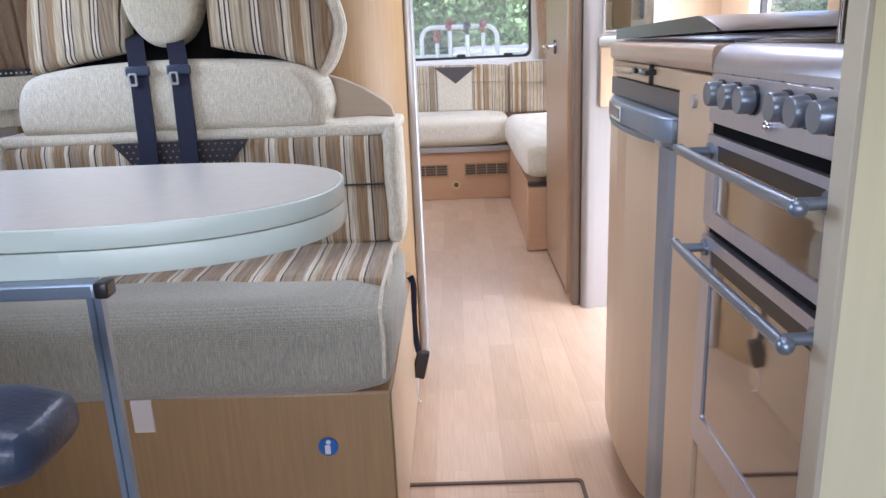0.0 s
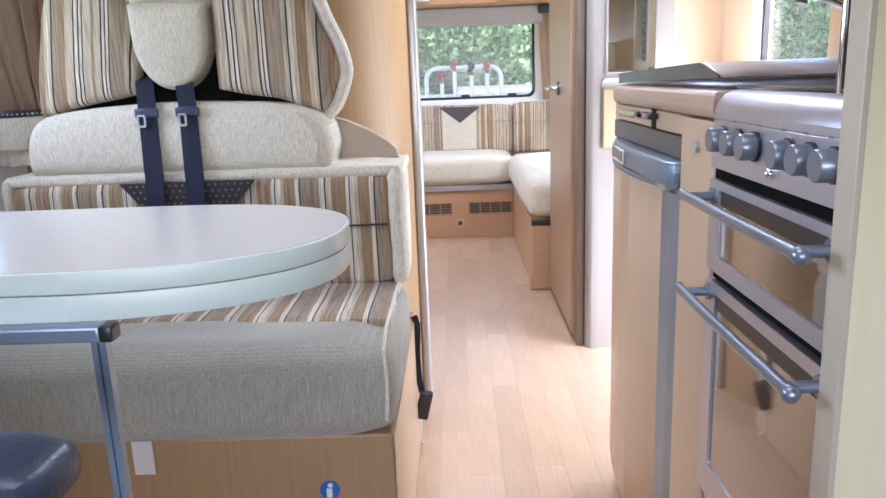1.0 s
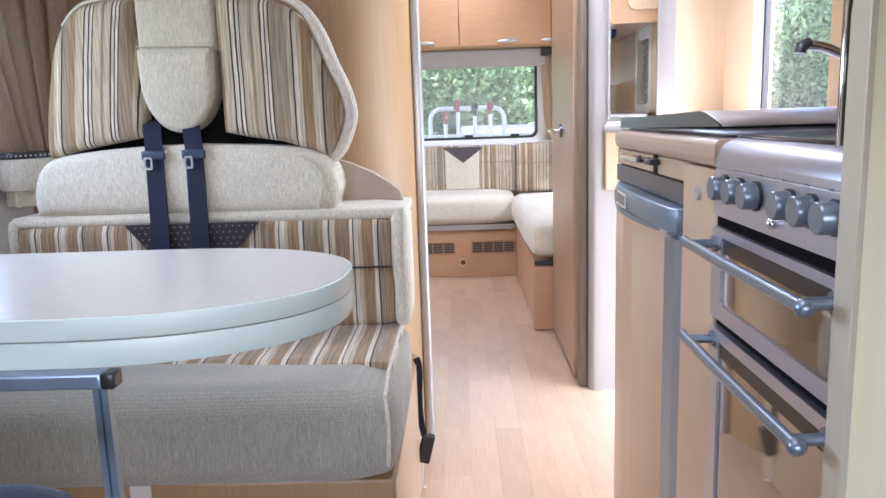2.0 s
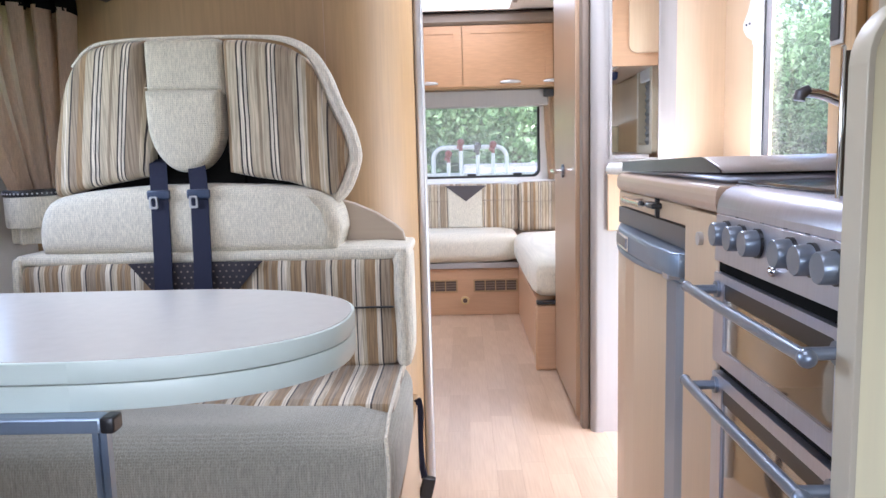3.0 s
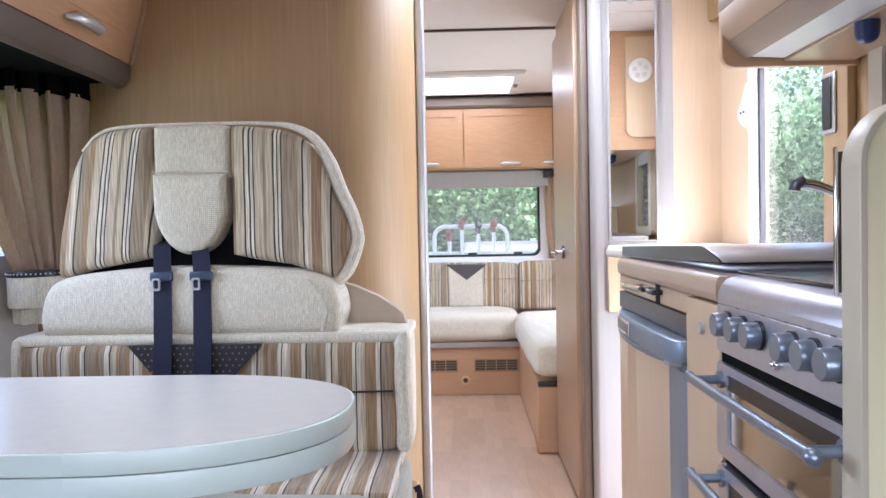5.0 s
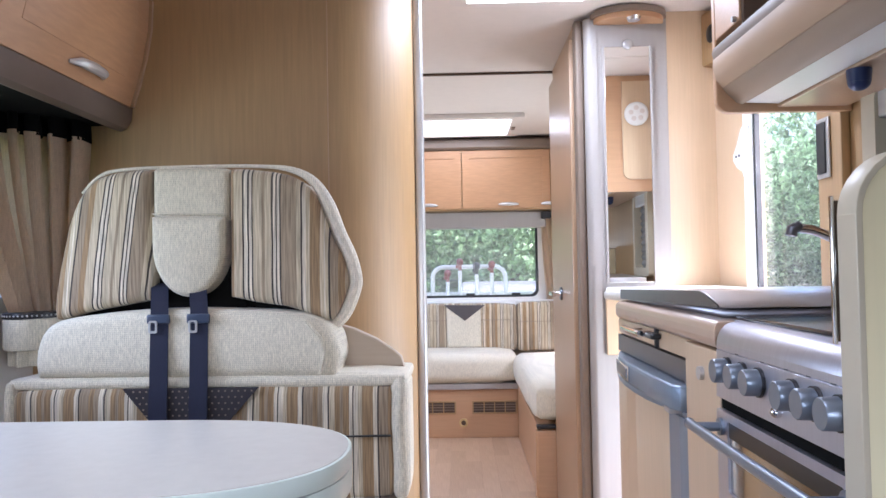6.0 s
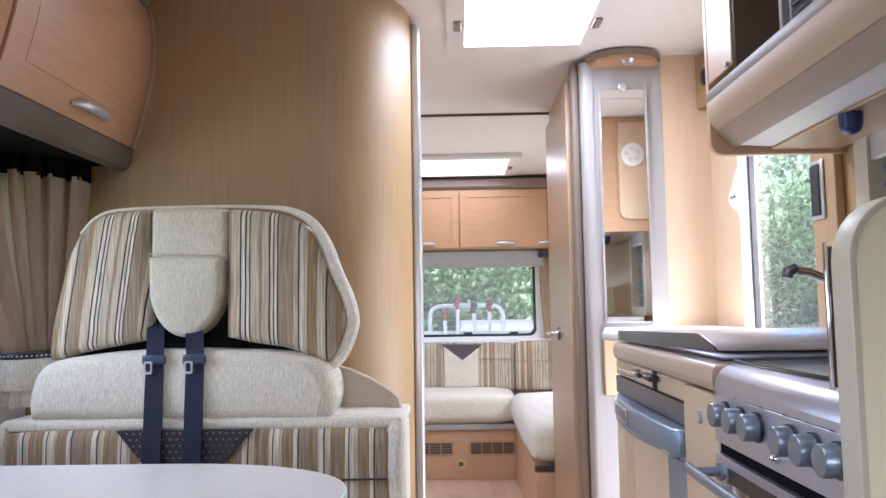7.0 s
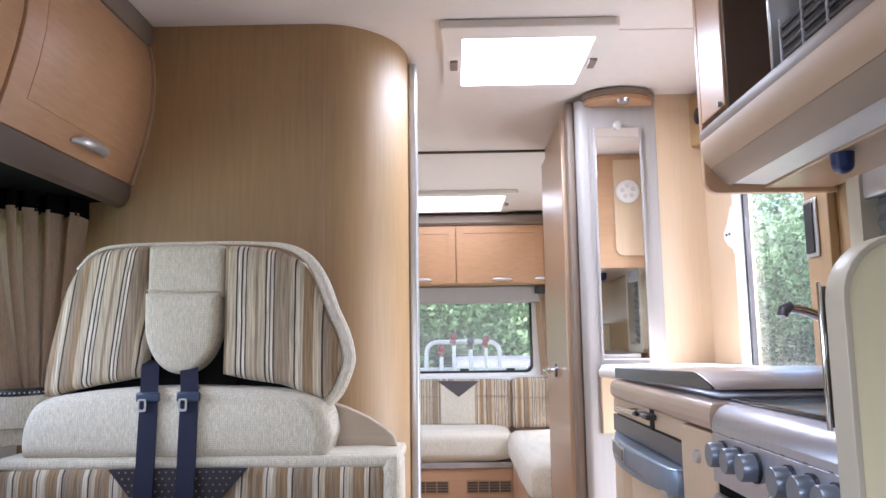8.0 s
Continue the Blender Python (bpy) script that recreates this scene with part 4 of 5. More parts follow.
part("door_top_rail", prism([(x - 0.003, y) for x, y in bow] + [(0.60, 1.828), (0.60, 1.292), (0.570, 1.292)], "z", 0.770, 0.781, 0.003), ALU, d, "curved aluminium top rail")
con = part("control_panel", prism([(0.600, 1.290), (0.556, 1.292), (0.545, 1.31), (0.540, 1.42), (0.540, 1.58), (0.548, 1.70), (0.572, 1.80), (0.600, 1.81)], "z", 0.785, 0.824, 0.006), ALU, fr, "blue-grey control panel")
part("display", prism([(0.542, 1.56), (0.542, 1.585), (0.550, 1.70), (0.570, 1.785), (0.567, 1.786), (0.5455, 1.702), (0.5375, 1.585), (0.5375, 1.56)], "z", 0.790, 0.819), CHROME, con, "chrome oval surround")
part("display_glass", prism([(0.5385, 1.575), (0.546, 1.69), (0.560, 1.755), (0.557, 1.757), (0.5435, 1.692), (0.5362, 1.575)], "z", 0.795, 0.814), STEEL_D, con, "dark oval display")
part("hinge", box(0.548, 0.575, 1.33, 1.36, 0.775, 0.791, 0.004), SILVER, fr, "grey hinge cap")
for k in range(5):
    part("vent_slat", box(0.571 + 0.0035 * k, 0.573 + 0.0035 * k, 1.292, 1.80, 0.826, 0.8605), WOOD_DARK if k % 2 else STEEL_D, fr)

ck = thing("cooker", (0.8, 0.97, 0.08), "stainless steel cooker with grill and oven doors", "cooker")
CY0, CY1 = 0.798, 1.133
part("body", box(0.585, 1.06, CY0, CY1, 0.39, 0.925), STEEL_D, ck)
part("control_fascia", prism([(0.590, 0.838), (0.556, 0.838), (0.5575, 0.8975), (0.5588, 0.8985), (0.5575, 0.8998), (0.5577, 0.908), (0.5595, 0.916), (0.5635, 0.9235), (0.5695, 0.9295), (0.577, 0.933), (0.590, 0.9345)], "y", CY0, CY1, 0.002), STEEL, ck, "brushed steel control fascia")
for i, ky in enumerate((1.090, 1.040, 0.992, 0.908, 0.861, 0.814)):
    kb = part("knob_collar", tube([(0.562, ky, 0.876), (0.5535, ky, 0.876)], 0.0168, 24), BLACKP, ck, "black knob collar")
    part("knob", tube([(0.5535, ky, 0.876), (0.5390, ky, 0.876), (0.5375, ky, 0.876)], [0.0152, 0.0148, 0.0138], 28), HANDLE, kb, "satin metal control knob")
part("ignition_button", merge(tube([(0.560, 0.940, 0.853), (0.5535, 0.940, 0.853)], 0.0055, 14), ball((0.5525, 0.940, 0.853), 0.0062)), CHROME, ck, "small round ignition button")
for ky in (1.06, 0.985, 0.925, 0.876, 0.828):
    part("marking", box(0.5568, 0.5585, ky - 0.004, ky + 0.004, 0.8990, 0.9001), STEEL_D, ck, "small unreadable print")
part("vent_slot", box(0.562, 0.585, CY0, CY1 - 0.004, 0.823, 0.8375), SHADE_BLACK, ck)


def oven_door(z0, z1, g0, g1, hz):
    dd = part("oven_door", ring(rrect(CY0, CY1 - 0.004, z0, z1, 0.004, 3), rrect(CY0 + 0.012, CY1 - 0.040, g0, g1, 0.004, 3), "x", 0.555, 0.583), STEEL, ck, "steel door frame")
    part("door_glass", box(0.558, 0.579, CY0 + 0.0115, CY1 - 0.0395, g0 - 0.0005, g1 + 0.0005), OVENGLASS, dd, "smoked glass")
    part("glass_band", box(0.5570, 0.5578, CY0 + 0.0125, CY1 - 0.0405, g1 - 0.020, g1 - 0.0005), BLACKP, dd, "black band along the glass")
    bar = part("door_handle", merge(tube([(0.520, 0.790, hz), (0.519, 0.90, hz), (0.519, 1.02, hz), (0.521, 1.134, hz)], 0.0066, 14), ball((0.520, 0.788, hz), 0.0088), ball((0.521, 1.135, hz), 0.0074)), HANDLE, dd, "satin bar handle")
    for yy in (0.802, 1.112):
        part("handle_stay", merge(tube([(0.523, yy, hz), (0.556, yy, hz)], 0.006, 12), tube([(0.551, yy, hz), (0.556, yy, hz)], 0.011, 16)), HANDLE, dd)


oven_door(0.704, 0.823, 0.724, 0.812, 0.802)
part("door_gap", box(0.565, 0.585, CY0, CY1 - 0.004, 0.690, 0.704), SHADE_BLACK, ck)
oven_door(0.386, 0.690, 0.432, 0.675, 0.674)
for zz in (0.77, 0.60, 0.52):
    part("oven_shelf", tube([(0.60, CY0 + 0.02, zz), (0.60, CY1 - 0.05, zz)], 0.003, 6), CHROME, ck)
low = thing("cooker_plinth_cabinet", (0.8, 0.97, 0.0), "beech drawer front beneath the cooker", "cabinet")
part("front", box(0.566, 0.59, CY0, CY1 - 0.002, 0.05, 0.383, 0.003), WOOD_PALE, low)
part("plinth", box(0.62, 0.64, CY0, CY1, 0.0, 0.05), WOOD_DARK, low)

wt = thing("worktop", (0.8, 1.4, 0.895), "pinkish beech worktop with a rounded corner", "worktop")
wo = [(0.558, 1.139), (0.560, 1.45)] + arc(0.665, 1.76, 0.105, 0.10, 180, 90, 10) + [(XR - 0.004, 1.86), (XR - 0.004, 1.139)]
part("top", prism(wo, "z", 0.896, 0.934, 0.014, 4), WORKTOP, wt)
lg = thing("window_ledge", (0.85, 2.2, 0.92), "white ledge behind the worktop", "shelf")
part("ledge", prism([(0.70, 1.863), (0.634, 2.28), (0.645, 2.32), (0.715, 2.668), (XR - 0.003, 2.668), (XR - 0.003, 1.863)], "z", 0.915, 0.940, 0.008, 3), WHITE, lg)

hob = thing("sink_and_hob_unit", (0.82, 1.3, 0.934), "stainless sink and hob top with a dark lid", "sink")
part("hob_deck", box(0.588, 1.05, 0.804, 1.165, 0.928, 0.9345, 0.002), STEEL, hob, "brushed steel hob deck")
part("hob_glass", box(0.594, 1.045, 0.812, 1.160, 0.9347, 0.9395, 0.002), HOBGLASS, hob, "glossy dark hob glass")
lid_side = [(1.79, 0.9375), (1.79, 0.958), (1.25, 0.9705), (1.235, 0.9685), (1.172, 0.9535), (1.168, 0.9495)]
part("sink_lid", prism(lid_side, "x", 0.5775, 1.05, 0.003), POLISHED, hob, "polished steel sink lid with a sloping edge")
part("lid_side", prism([(y * 0.985 + 0.0215, z) for y, z in lid_side], "x", 0.5745, 0.5770), STEEL_D, hob, "dark satin lid side")
part("sink_rim", prism([(1.785, 0.9345), (1.785, 0.9370), (1.19, 0.9455), (1.19, 0.9345)], "x", 0.592, 1.045), STEEL, hob, "steel sink rim")
tap = thing("tap", (0.97, 1.32, 0.972), "curved chrome kitchen tap", "tap")
tp = smooth_line([(0.90, 1.32, 0.965), (0.895, 1.32, 0.985), (0.870, 1.325, 1.008), (0.845, 1.33, 1.026), (0.815, 1.335, 1.046), (0.785, 1.337, 1.060), (0.762, 1.338, 1.064)], 3)
part("spout", tube(tp, [0.012 - 0.0045 * min(1, k / 9) for k in range(len(tp))], 14), CHROME, tap)
part("aerator", tube([(0.765, 1.338, 1.068), (0.752, 1.338, 1.062), (0.750, 1.338, 1.052)], [0.0085, 0.0095, 0.009], 14), STEEL_D, tap, "dark spout head")
part("tap_base", tube([(0.90, 1.32, 0.966), (0.90, 1.32, 0.98)], [0.022, 0.016], 20), CHROME, tap)
sp = thing("glass_splashguard", (0.8, 0.80, 0.945), "upright tinted glass lid with chrome edge", "splashguard")
part("pane", box(0.549, 1.02, 0.8015, 0.8055, 0.940, 1.062, 0.001), OVENGLASS, sp)
part("chrome_edge", box(0.5458, 0.5490, 0.800, 0.8045, 0.938, 1.066, 0.001), CHROME, sp, "chrome edge strip")

pn = thing("kitchen_end_panel", (0.8, 0.78, 0), "cream laminate end panel with a rounded top corner", "panel")
po = [(0.555, 0.0), (0.555, 1.045)] + arc(0.605, 1.048, 0.050, 0.050, 180, 90, 8) + [(XR - 0.003, 1.112), (XR - 0.003, 0.0)]
part("panel", prism(po, "y", 0.768, 0.795), CREAM_PANEL, pn)
pe = [(0.549, 0.0), (0.549, 1.045)] + arc(0.605, 1.048, 0.056, 0.056, 180, 90, 8) + [(XR - 0.003, 1.118), (XR - 0.003, 1.112)] + arc(0.605, 1.048, 0.050, 0.050, 90, 180, 8) + [(0.555, 1.045), (0.555, 0.0)]
part("edge_band", prism(pe, "y", 0.766, 0.797, 0.001), CREAM_EDGE, pn, "darker rounded edge band")

# upper kitchen locker
UY0, UY1, UX = 0.80, 1.82, 0.80
up = thing("kitchen_locker", (0.95, 1.3, 1.35), "overhead kitchen locker with open shelf and curved lip", "cabinet", "overhead lockers")
part("end_panel", prism([(XR - 0.002, 1.345)] + [(0.83, 1.345)] + arc(0.83, 1.375, 0.03, 0.03, 270, 180, 6)[1:] + [(UX, ZC - 0.002), (XR - 0.002, ZC - 0.002)], "y", UY1 - 0.02, UY1, 0.003), WOOD_Y, up, "beech end panel")
eb = arc(0.984, 1.435, 0.035, 0.035, 180, 270, 6) + [(XR - 0.003, 1.40), (XR - 0.003, ZC - 0.03), (0.949, ZC - 0.03)]
part("end_board", prism(eb, "y", UY1 + 0.0005, UY1 + 0.012, 0.002), WOOD_PALE, up, "beech board with a rounded lower corner")
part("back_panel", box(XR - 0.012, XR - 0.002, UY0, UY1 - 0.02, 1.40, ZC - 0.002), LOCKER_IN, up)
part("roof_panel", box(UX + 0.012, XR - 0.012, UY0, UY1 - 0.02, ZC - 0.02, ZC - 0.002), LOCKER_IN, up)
part("narrow_door", box(UX, UX + 0.018, 1.655, UY1 - 0.022, 1.505, ZC - 0.006, 0.003), WOOD_Y, up, "narrow beech door")
part("door_knob", merge(tube([(UX + 0.001, 1.675, 1.512), (UX - 0.008, 1.675, 1.512)], 0.006, 12)), SILVER, up, "small round catch")
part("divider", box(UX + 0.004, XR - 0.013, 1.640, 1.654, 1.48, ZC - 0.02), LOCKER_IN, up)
part("divider", box(UX + 0.004, XR - 0.013, 1.425, 1.437, 1.48, ZC - 0.02), SILVER, up, "silver-edged divider")
lip = [(UX + 0.02, 1.492), (UX - 0.004, 1.488), (UX - 0.008, 1.476), (UX - 0.004, 1.462), (UX + 0.02, 1.460)]
part("lip_trim", prism(lip, "y", UY0, UY1 - 0.02, 0.001), TAUPE_TRIM, up, "taupe lip strip")
curved = [(XR - 0.013, 1.478), (UX + 0.002, 1.478), (UX - 0.005, 1.462), (UX - 0.006, 1.44), (UX, 1.418), (UX + 0.013, 1.400), (UX + 0.03, 1.398), (XR - 0.013, 1.410)]
part("curved_board", prism(curved, "y", UY0, UY1 - 0.021), LOCKER_BOARD, up, "pinkish beige front board")
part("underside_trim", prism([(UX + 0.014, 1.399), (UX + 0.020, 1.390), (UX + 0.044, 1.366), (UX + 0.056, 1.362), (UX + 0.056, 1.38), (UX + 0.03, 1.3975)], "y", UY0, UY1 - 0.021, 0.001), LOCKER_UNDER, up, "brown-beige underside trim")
part("light_diffuser", prism([(UX + 0.057, 1.385), (UX + 0.057, 1.364), (UX + 0.130, 1.360), (UX + 0.130, 1.381)], "y", UY0, UY1 - 0.03, 0.003), WHITE, up, "white strip light cover")
part("wall_batten", box(UX + 0.132, XR - 0.013, UY0, UY1 - 0.021, 1.354, 1.40, 0.003), WOOD_DOOR, up)
mw = thing("plate_rack", (0.93, 1.12, 1.49), "black wire plate rack with metal dishes", "rack")
for k in range(4):
    part("wire", tube([(0.812, 1.40, 1.505 + k * 0.018), (0.812, 0.82, 1.505 + k * 0.018)], 0.0042, 8), BLACKP, mw)
for k in range(8):
    part("upright", tube([(0.809, 1.40 - k * 0.08, 1.49), (0.809, 1.40 - k * 0.08, 1.575)], 0.003, 6), STEEL, mw)
part("dish", box(0.835, 1.03, 0.86, 1.405, 1.588, 1.74, 0.045, 4), POLISHED, mw, "rounded polished steel dish")
spk = thing("round_wall_vent", (1.012, 1.833, 1.69), "round white slotted vent disc on the locker end", "vent")
part("disc", tube([(1.012, 1.8325, 1.695), (1.012, 1.841, 1.695), (1.012, 1.844, 1.695)], [0.054, 0.053, 0.045], 32), WHITE, spk)
for k in range(5):
    a = 0.4 + k * 1.257
    part("slot", ball((1.012 + 0.026 * math.cos(a), 1.844, 1.695 + 0.026 * math.sin(a)), 0.011, 1, 0.15, 1), ROOF_TRIM, spk)

# kitchen windows, pilaster, socket
kw = thing("window_2", (XR, 2.17, 0.90), "kitchen window with dark rubber seal, closed", "window", kind="structure")
part("window_frame", ring(rrect(1.9305, 2.416, 0.885, 1.575, 0.03), rrect(1.942, 2.350, 0.91, 1.55, 0.025), "x", XR - 0.008, XR + 0.010), WHITE, kw)
part("seal", ring(rrect(1.942, 2.350, 0.91, 1.55, 0.025), rrect(1.942, 2.337, 0.92, 1.54, 0.02), "x", XR - 0.004, XR + 0.012), RUBBER, kw, "black rubber seal")
gp = part("pane", box(XR + 0.03, XR + 0.034, 1.931, 2.409, 0.901, 1.559), GLASS_SIDE, kw)
gp.visible_shadow = False
part("stay_latch", prism([(2.375, 1.285), (2.415, 1.30), (2.445, 1.325), (2.445, 1.345), (2.415, 1.37), (2.38, 1.415), (2.365, 1.42), (2.365, 1.27)], "x", XR - 0.030, XR - 0.001, 0.004), WHITE, kw, "white plastic blind catch")
part("screw", merge(*[tube([(XR - 0.0305, 2.40 + s, 1.335), (XR - 0.034, 2.40 + s, 1.335)], 0.004, 8) for s in (-0.012, 0.012)]), STEEL_D, kw)
kw2 = thing("window_3", (XR, 1.43, 0.97), "second kitchen window with pale frame", "window", kind="structure")
part("window_frame", ring(rrect(1.40, 1.725, 0.96, 1.405, 0.02), rrect(1.435, 1.675, 1.0, 1.36, 0.02), "x", XR - 0.025, XR + 0.02), CREAM_EDGE, kw2)
part("blind_cassette", box(XR - 0.02, XR + 0.0, 1.44, 1.675, 1.30, 1.36, 0.006), SILVER, kw2, "grey blind cassette")
BLIND = mat("grey_pleated_blind", (0.24, 0.235, 0.225), 0.8, var=0.06, scale=(2, 2, 60))
zig = []
for k in range(25):
    zig.append((XR + (0.006 if k % 2 else 0.014), 0.972 + k * 0.0165))
part("blind", prism(zig + [(x + 0.003, z) for x, z in zig[::-1]], "y", 1.422, 1.698), BLIND, kw2, "closed grey pleated blind", smooth=False)
pil = thing("window_batten", (1.08, 1.9, 0.94), "narrow beech batten between the windows", "panel")
part("board", box(1.078, XR - 0.0012, 1.815, 1.926, 0.942, 1.86, 0.003), WOOD, pil)
so = thing("wall_socket", (1.07, 1.945, 1.2), "dark grey double wall socket", "socket")
part("plate", box(1.072, 1.0778, 1.860, 1.920, 1.205, 1.345, 0.004), SILVER, so)
part("insert", box(1.069, 1.0725, 1.872, 1.912, 1.215, 1.335, 0.003), BLACKP, so, "black socket insert")
bl = thing("blue_lamp_knob", (0.934, 1.467, 1.35), "round dark blue knob under the locker", "knob")
part("knob", merge(ball((0.945, 1.487, 1.330), 0.019, 1, 1, 0.8), tube([(0.945, 1.487, 1.330), (0.945, 1.487, 1.3535)], [0.0195, 0.021], 20)), DEEPBLUE, bl)

# floor hatch
fh = thing("floor_hatch", (0.285, 1.35, 0), "floor hatch with a dark metal rim", "hatch")
part("rim", ring(rrect(0.088, 0.484, 1.02, 1.603, 0.012, 3), rrect(0.096, 0.476, 1.028, 1.595, 0.008, 3), "z", 0.0003, 0.005), WOOD_DARK, fh)

# ---------------------------------------------------------------- rear lounge
rb = thing("rear_bench", (0.1, 4.85, 0), "rear lounge bench with oatmeal seat and beech base", "bench")
part("base", box(XL + 0.004, 0.60, 4.61, YR - 0.004, 0.0, 0.287, 0.004), WOOD_Y, rb, "beech bench base")
part("seat_board", box(XL + 0.004, 0.565, 4.585, 5.0, 0.290, 0.325, 0.005), GREYWHITE, rb, "pale slatted board")
part("seat_cushion", cushion(-0.86, 0.560, 4.56, 5.02, 0.328, 0.500, 0.05, 0.008), FABRIC, rb, "oatmeal seat cushion")
rs = thing("backrest_cushion", (0.1, 5.02, 0.47), "striped rear backrest cushion with plain panel", "cushion", "backrest cushions")
part("pad", cushion(-0.70, 0.585, 5.00, 5.12, 0.468, 0.780, 0.025, 0.005), STRIPE, rs)
part("plain_panel", prism([(0.128, 0.50), (0.352, 0.50), (0.352, 0.765), (0.128, 0.765)], "y", 4.985, 5.02, 0.01), FABRIC, rs, "plain oatmeal panel")
part("dark_triangle", prism([(0.110, 0.776), (0.380, 0.772), (0.247, 0.672)], "y", 4.981, 5.01, 0.002), mat("dark_taupe_vinyl", (0.07, 0.06, 0.06), 0.6), rs, "dark triangular insert")
part("seam", box(-0.69, 0.58, 4.992, 5.0, 0.674, 0.677), TAUPE_TRIM, rs)
rs2 = thing("backrest_cushion", (0.8, 5.02, 0.47), "striped corner backrest cushion", "cushion", "backrest cushions")
part("pad", cushion(0.592, 1.09, 5.00, 5.12, 0.468, 0.786, 0.025, 0.005), STRIPE, rs2)
part("seam", box(0.60, 1.08, 4.992, 5.0, 0.66, 0.663), TAUPE_TRIM, rs2)
part("ledge", box(XL + 0.004, XR - 0.004, 5.125, YR - 0.003, 0.76, 0.795, 0.006), WHITE, rb, "white window ledge")


def vent(x0, x1, n):
    v = thing("heater_vent", ((x0 + x1) / 2, 4.60, 0.15), "brown slotted heating vent", "vent", "heating vents")
    part("frame", ring(rrect(x0 - 0.008, x1 + 0.008, 0.142, 0.220, 0.004, 2), rrect(x0, x1, 0.150, 0.212, 0.003, 2), "y", 4.602, 4.612), WOOD, v)
    part("backing", box(x0, x1, 4.6085, 4.612, 0.150, 0.212), WOOD_DARK, v)
    for k in range(1, n):
        part("bar", box(x0 + (x1 - x0) * k / n - 0.003, x0 + (x1 - x0) * k / n + 0.003, 4.602, 4.609, 0.150, 0.212), WOOD, v)
    for k in range(1, 4):
        part("slat", box(x0, x1, 4.604, 4.609, 0.150 + 0.0155 * k - 0.002, 0.150 + 0.0155 * k + 0.002), TAUPE_TRIM, v)


vent(0.288, 0.540, 4)
vent(-0.09, 0.175, 4)
sk = thing("round_outlet", (0.227, 4.605, 0.09), "round brass outlet in the bench base", "outlet")
part("ring", ring(arc(0.227, 0.090, 0.026, 0.026, 0, 345, 23), arc(0.227, 0.090, 0.016, 0.016, 0, 345, 23), "y", 4.600, 4.612), BRASS, sk)
part("core", merge(tube([(0.227, 4.611, 0.09), (0.227, 4.605, 0.09)], 0.014, 16)), WOOD_DARK, sk)

sf = thing("side_sofa", (0.82, 4.0, 0), "side sofa with a thick oatmeal cushion on beech base", "sofa")
part("base", box(0.555, XR - 0.004, 3.43, 4.60, 0.0, 0.305, 0.004), WOOD_Y, sf, "beech sofa base")
part("base_end", box(0.54, 0.64, 3.412, 3.45, 0.0, 0.303, 0.012, 3), WOOD_Y, sf)
part("foot_rim", box(0.545, 0.68, 3.405, 3.44, 0.306, 0.322, 0.004), BLACKP, sf, "black rim")
part("seat_cushion", cushion(0.530, XR - 0.01, 3.40, 4.70, 0.328, 0.503, 0.06, 0.010), FABRIC, sf, "oatmeal seat cushion")
rc = thing("rear_locker", (0.1, 5.0, 1.4), "row of cherry overhead lockers above the rear window", "cabinet", "overhead lockers")
part("body", box(XL + 0.004, XR - 0.004, 4.972, YR - 0.003, 1.392, 1.80), WOOD, rc)
for x0, x1 in ((-0.33, 0.240), (0.246, 0.815), (0.821, XR - 0.01)):
    d = part("locker_door", ring(rrect(x0, x1, 1.402, 1.778, 0.004, 2), rrect(x0 + 0.05, x1 - 0.05, 1.45, 1.73, 0.004, 2), "y", 4.95, 4.971), WOOD_CAB, rc, "cherry-coloured framed door")
    part("door_field", box(x0 + 0.049, x1 - 0.049, 4.956, 4.970, 1.449, 1.731), WOOD_CAB, d)
    xm = x1 - 0.27 if x1 > 0.5 else x1 - 0.22
    part("handle", tube([(xm - 0.065, 4.95, 1.425), (xm - 0.045, 4.938, 1.426), (xm, 4.934, 1.427), (xm + 0.045, 4.938, 1.426), (xm + 0.065, 4.95, 1.425)], [0.004, 0.010, 0.012, 0.010, 0.004], 10), SILVER, d, "satin silver bow handle")
part("cornice", prism([(4.955, 1.785), (4.93, 1.80), (4.935, 1.845), (YR - 0.003, 1.845), (YR - 0.003, 1.785)], "x", XL + 0.004, XR - 0.004), TAUPE_TRIM, rc, "taupe cornice")
part("cornice_line", box(XL + 0.004, XR - 0.004, 4.928, 5.1, 1.846, 1.852), WOOD_DARK, rc)
part("blind_cassette", box(-0.66, 0.80, 5.08, 5.19, 1.28, 1.390, 0.012, 3), GREYWHITE, rc, "grey blind cassette")
rw = thing("window_4", (0.07, YR, 0.81), "wide rear window with dark rounded frame", "window", kind="structure")
part("window_frame", ring(rrect(-0.66, 0.800, 0.775, 1.385, 0.03), rrect(-0.605, 0.752, 0.815, 1.36, 0.045), "y", YR - 0.012, YR + 0.03), WHITE, rw)
part("seal", ring(rrect(-0.605, 0.752, 0.815, 1.36, 0.045), rrect(-0.590, 0.737, 0.830, 1.36, 0.045), "y", YR + 0.0, YR + 0.032), RUBBER, rw, "black rubber seal")
gp = part("pane", box(-0.62, 0.765, YR + 0.034, YR + 0.038, 0.81, 1.36), GLASS, rw)
gp.visible_shadow = False
for xx in (0.29, 0.60):
    part("catch", box(xx - 0.03, xx + 0.03, YR - 0.012, YR + 0.01, 0.822, 0.845, 0.006), BLACKP, rw, "black window catch")
part("stay", tube([(0.745, YR - 0.004, 0.85), (0.745, YR - 0.004, 1.0)], 0.012, 10), BLACKP, rw, "black window stay")
rcur = thing("rear_curtain", (0.80, 5.1, 0.80), "narrow cream curtain beside the rear window", "curtain")
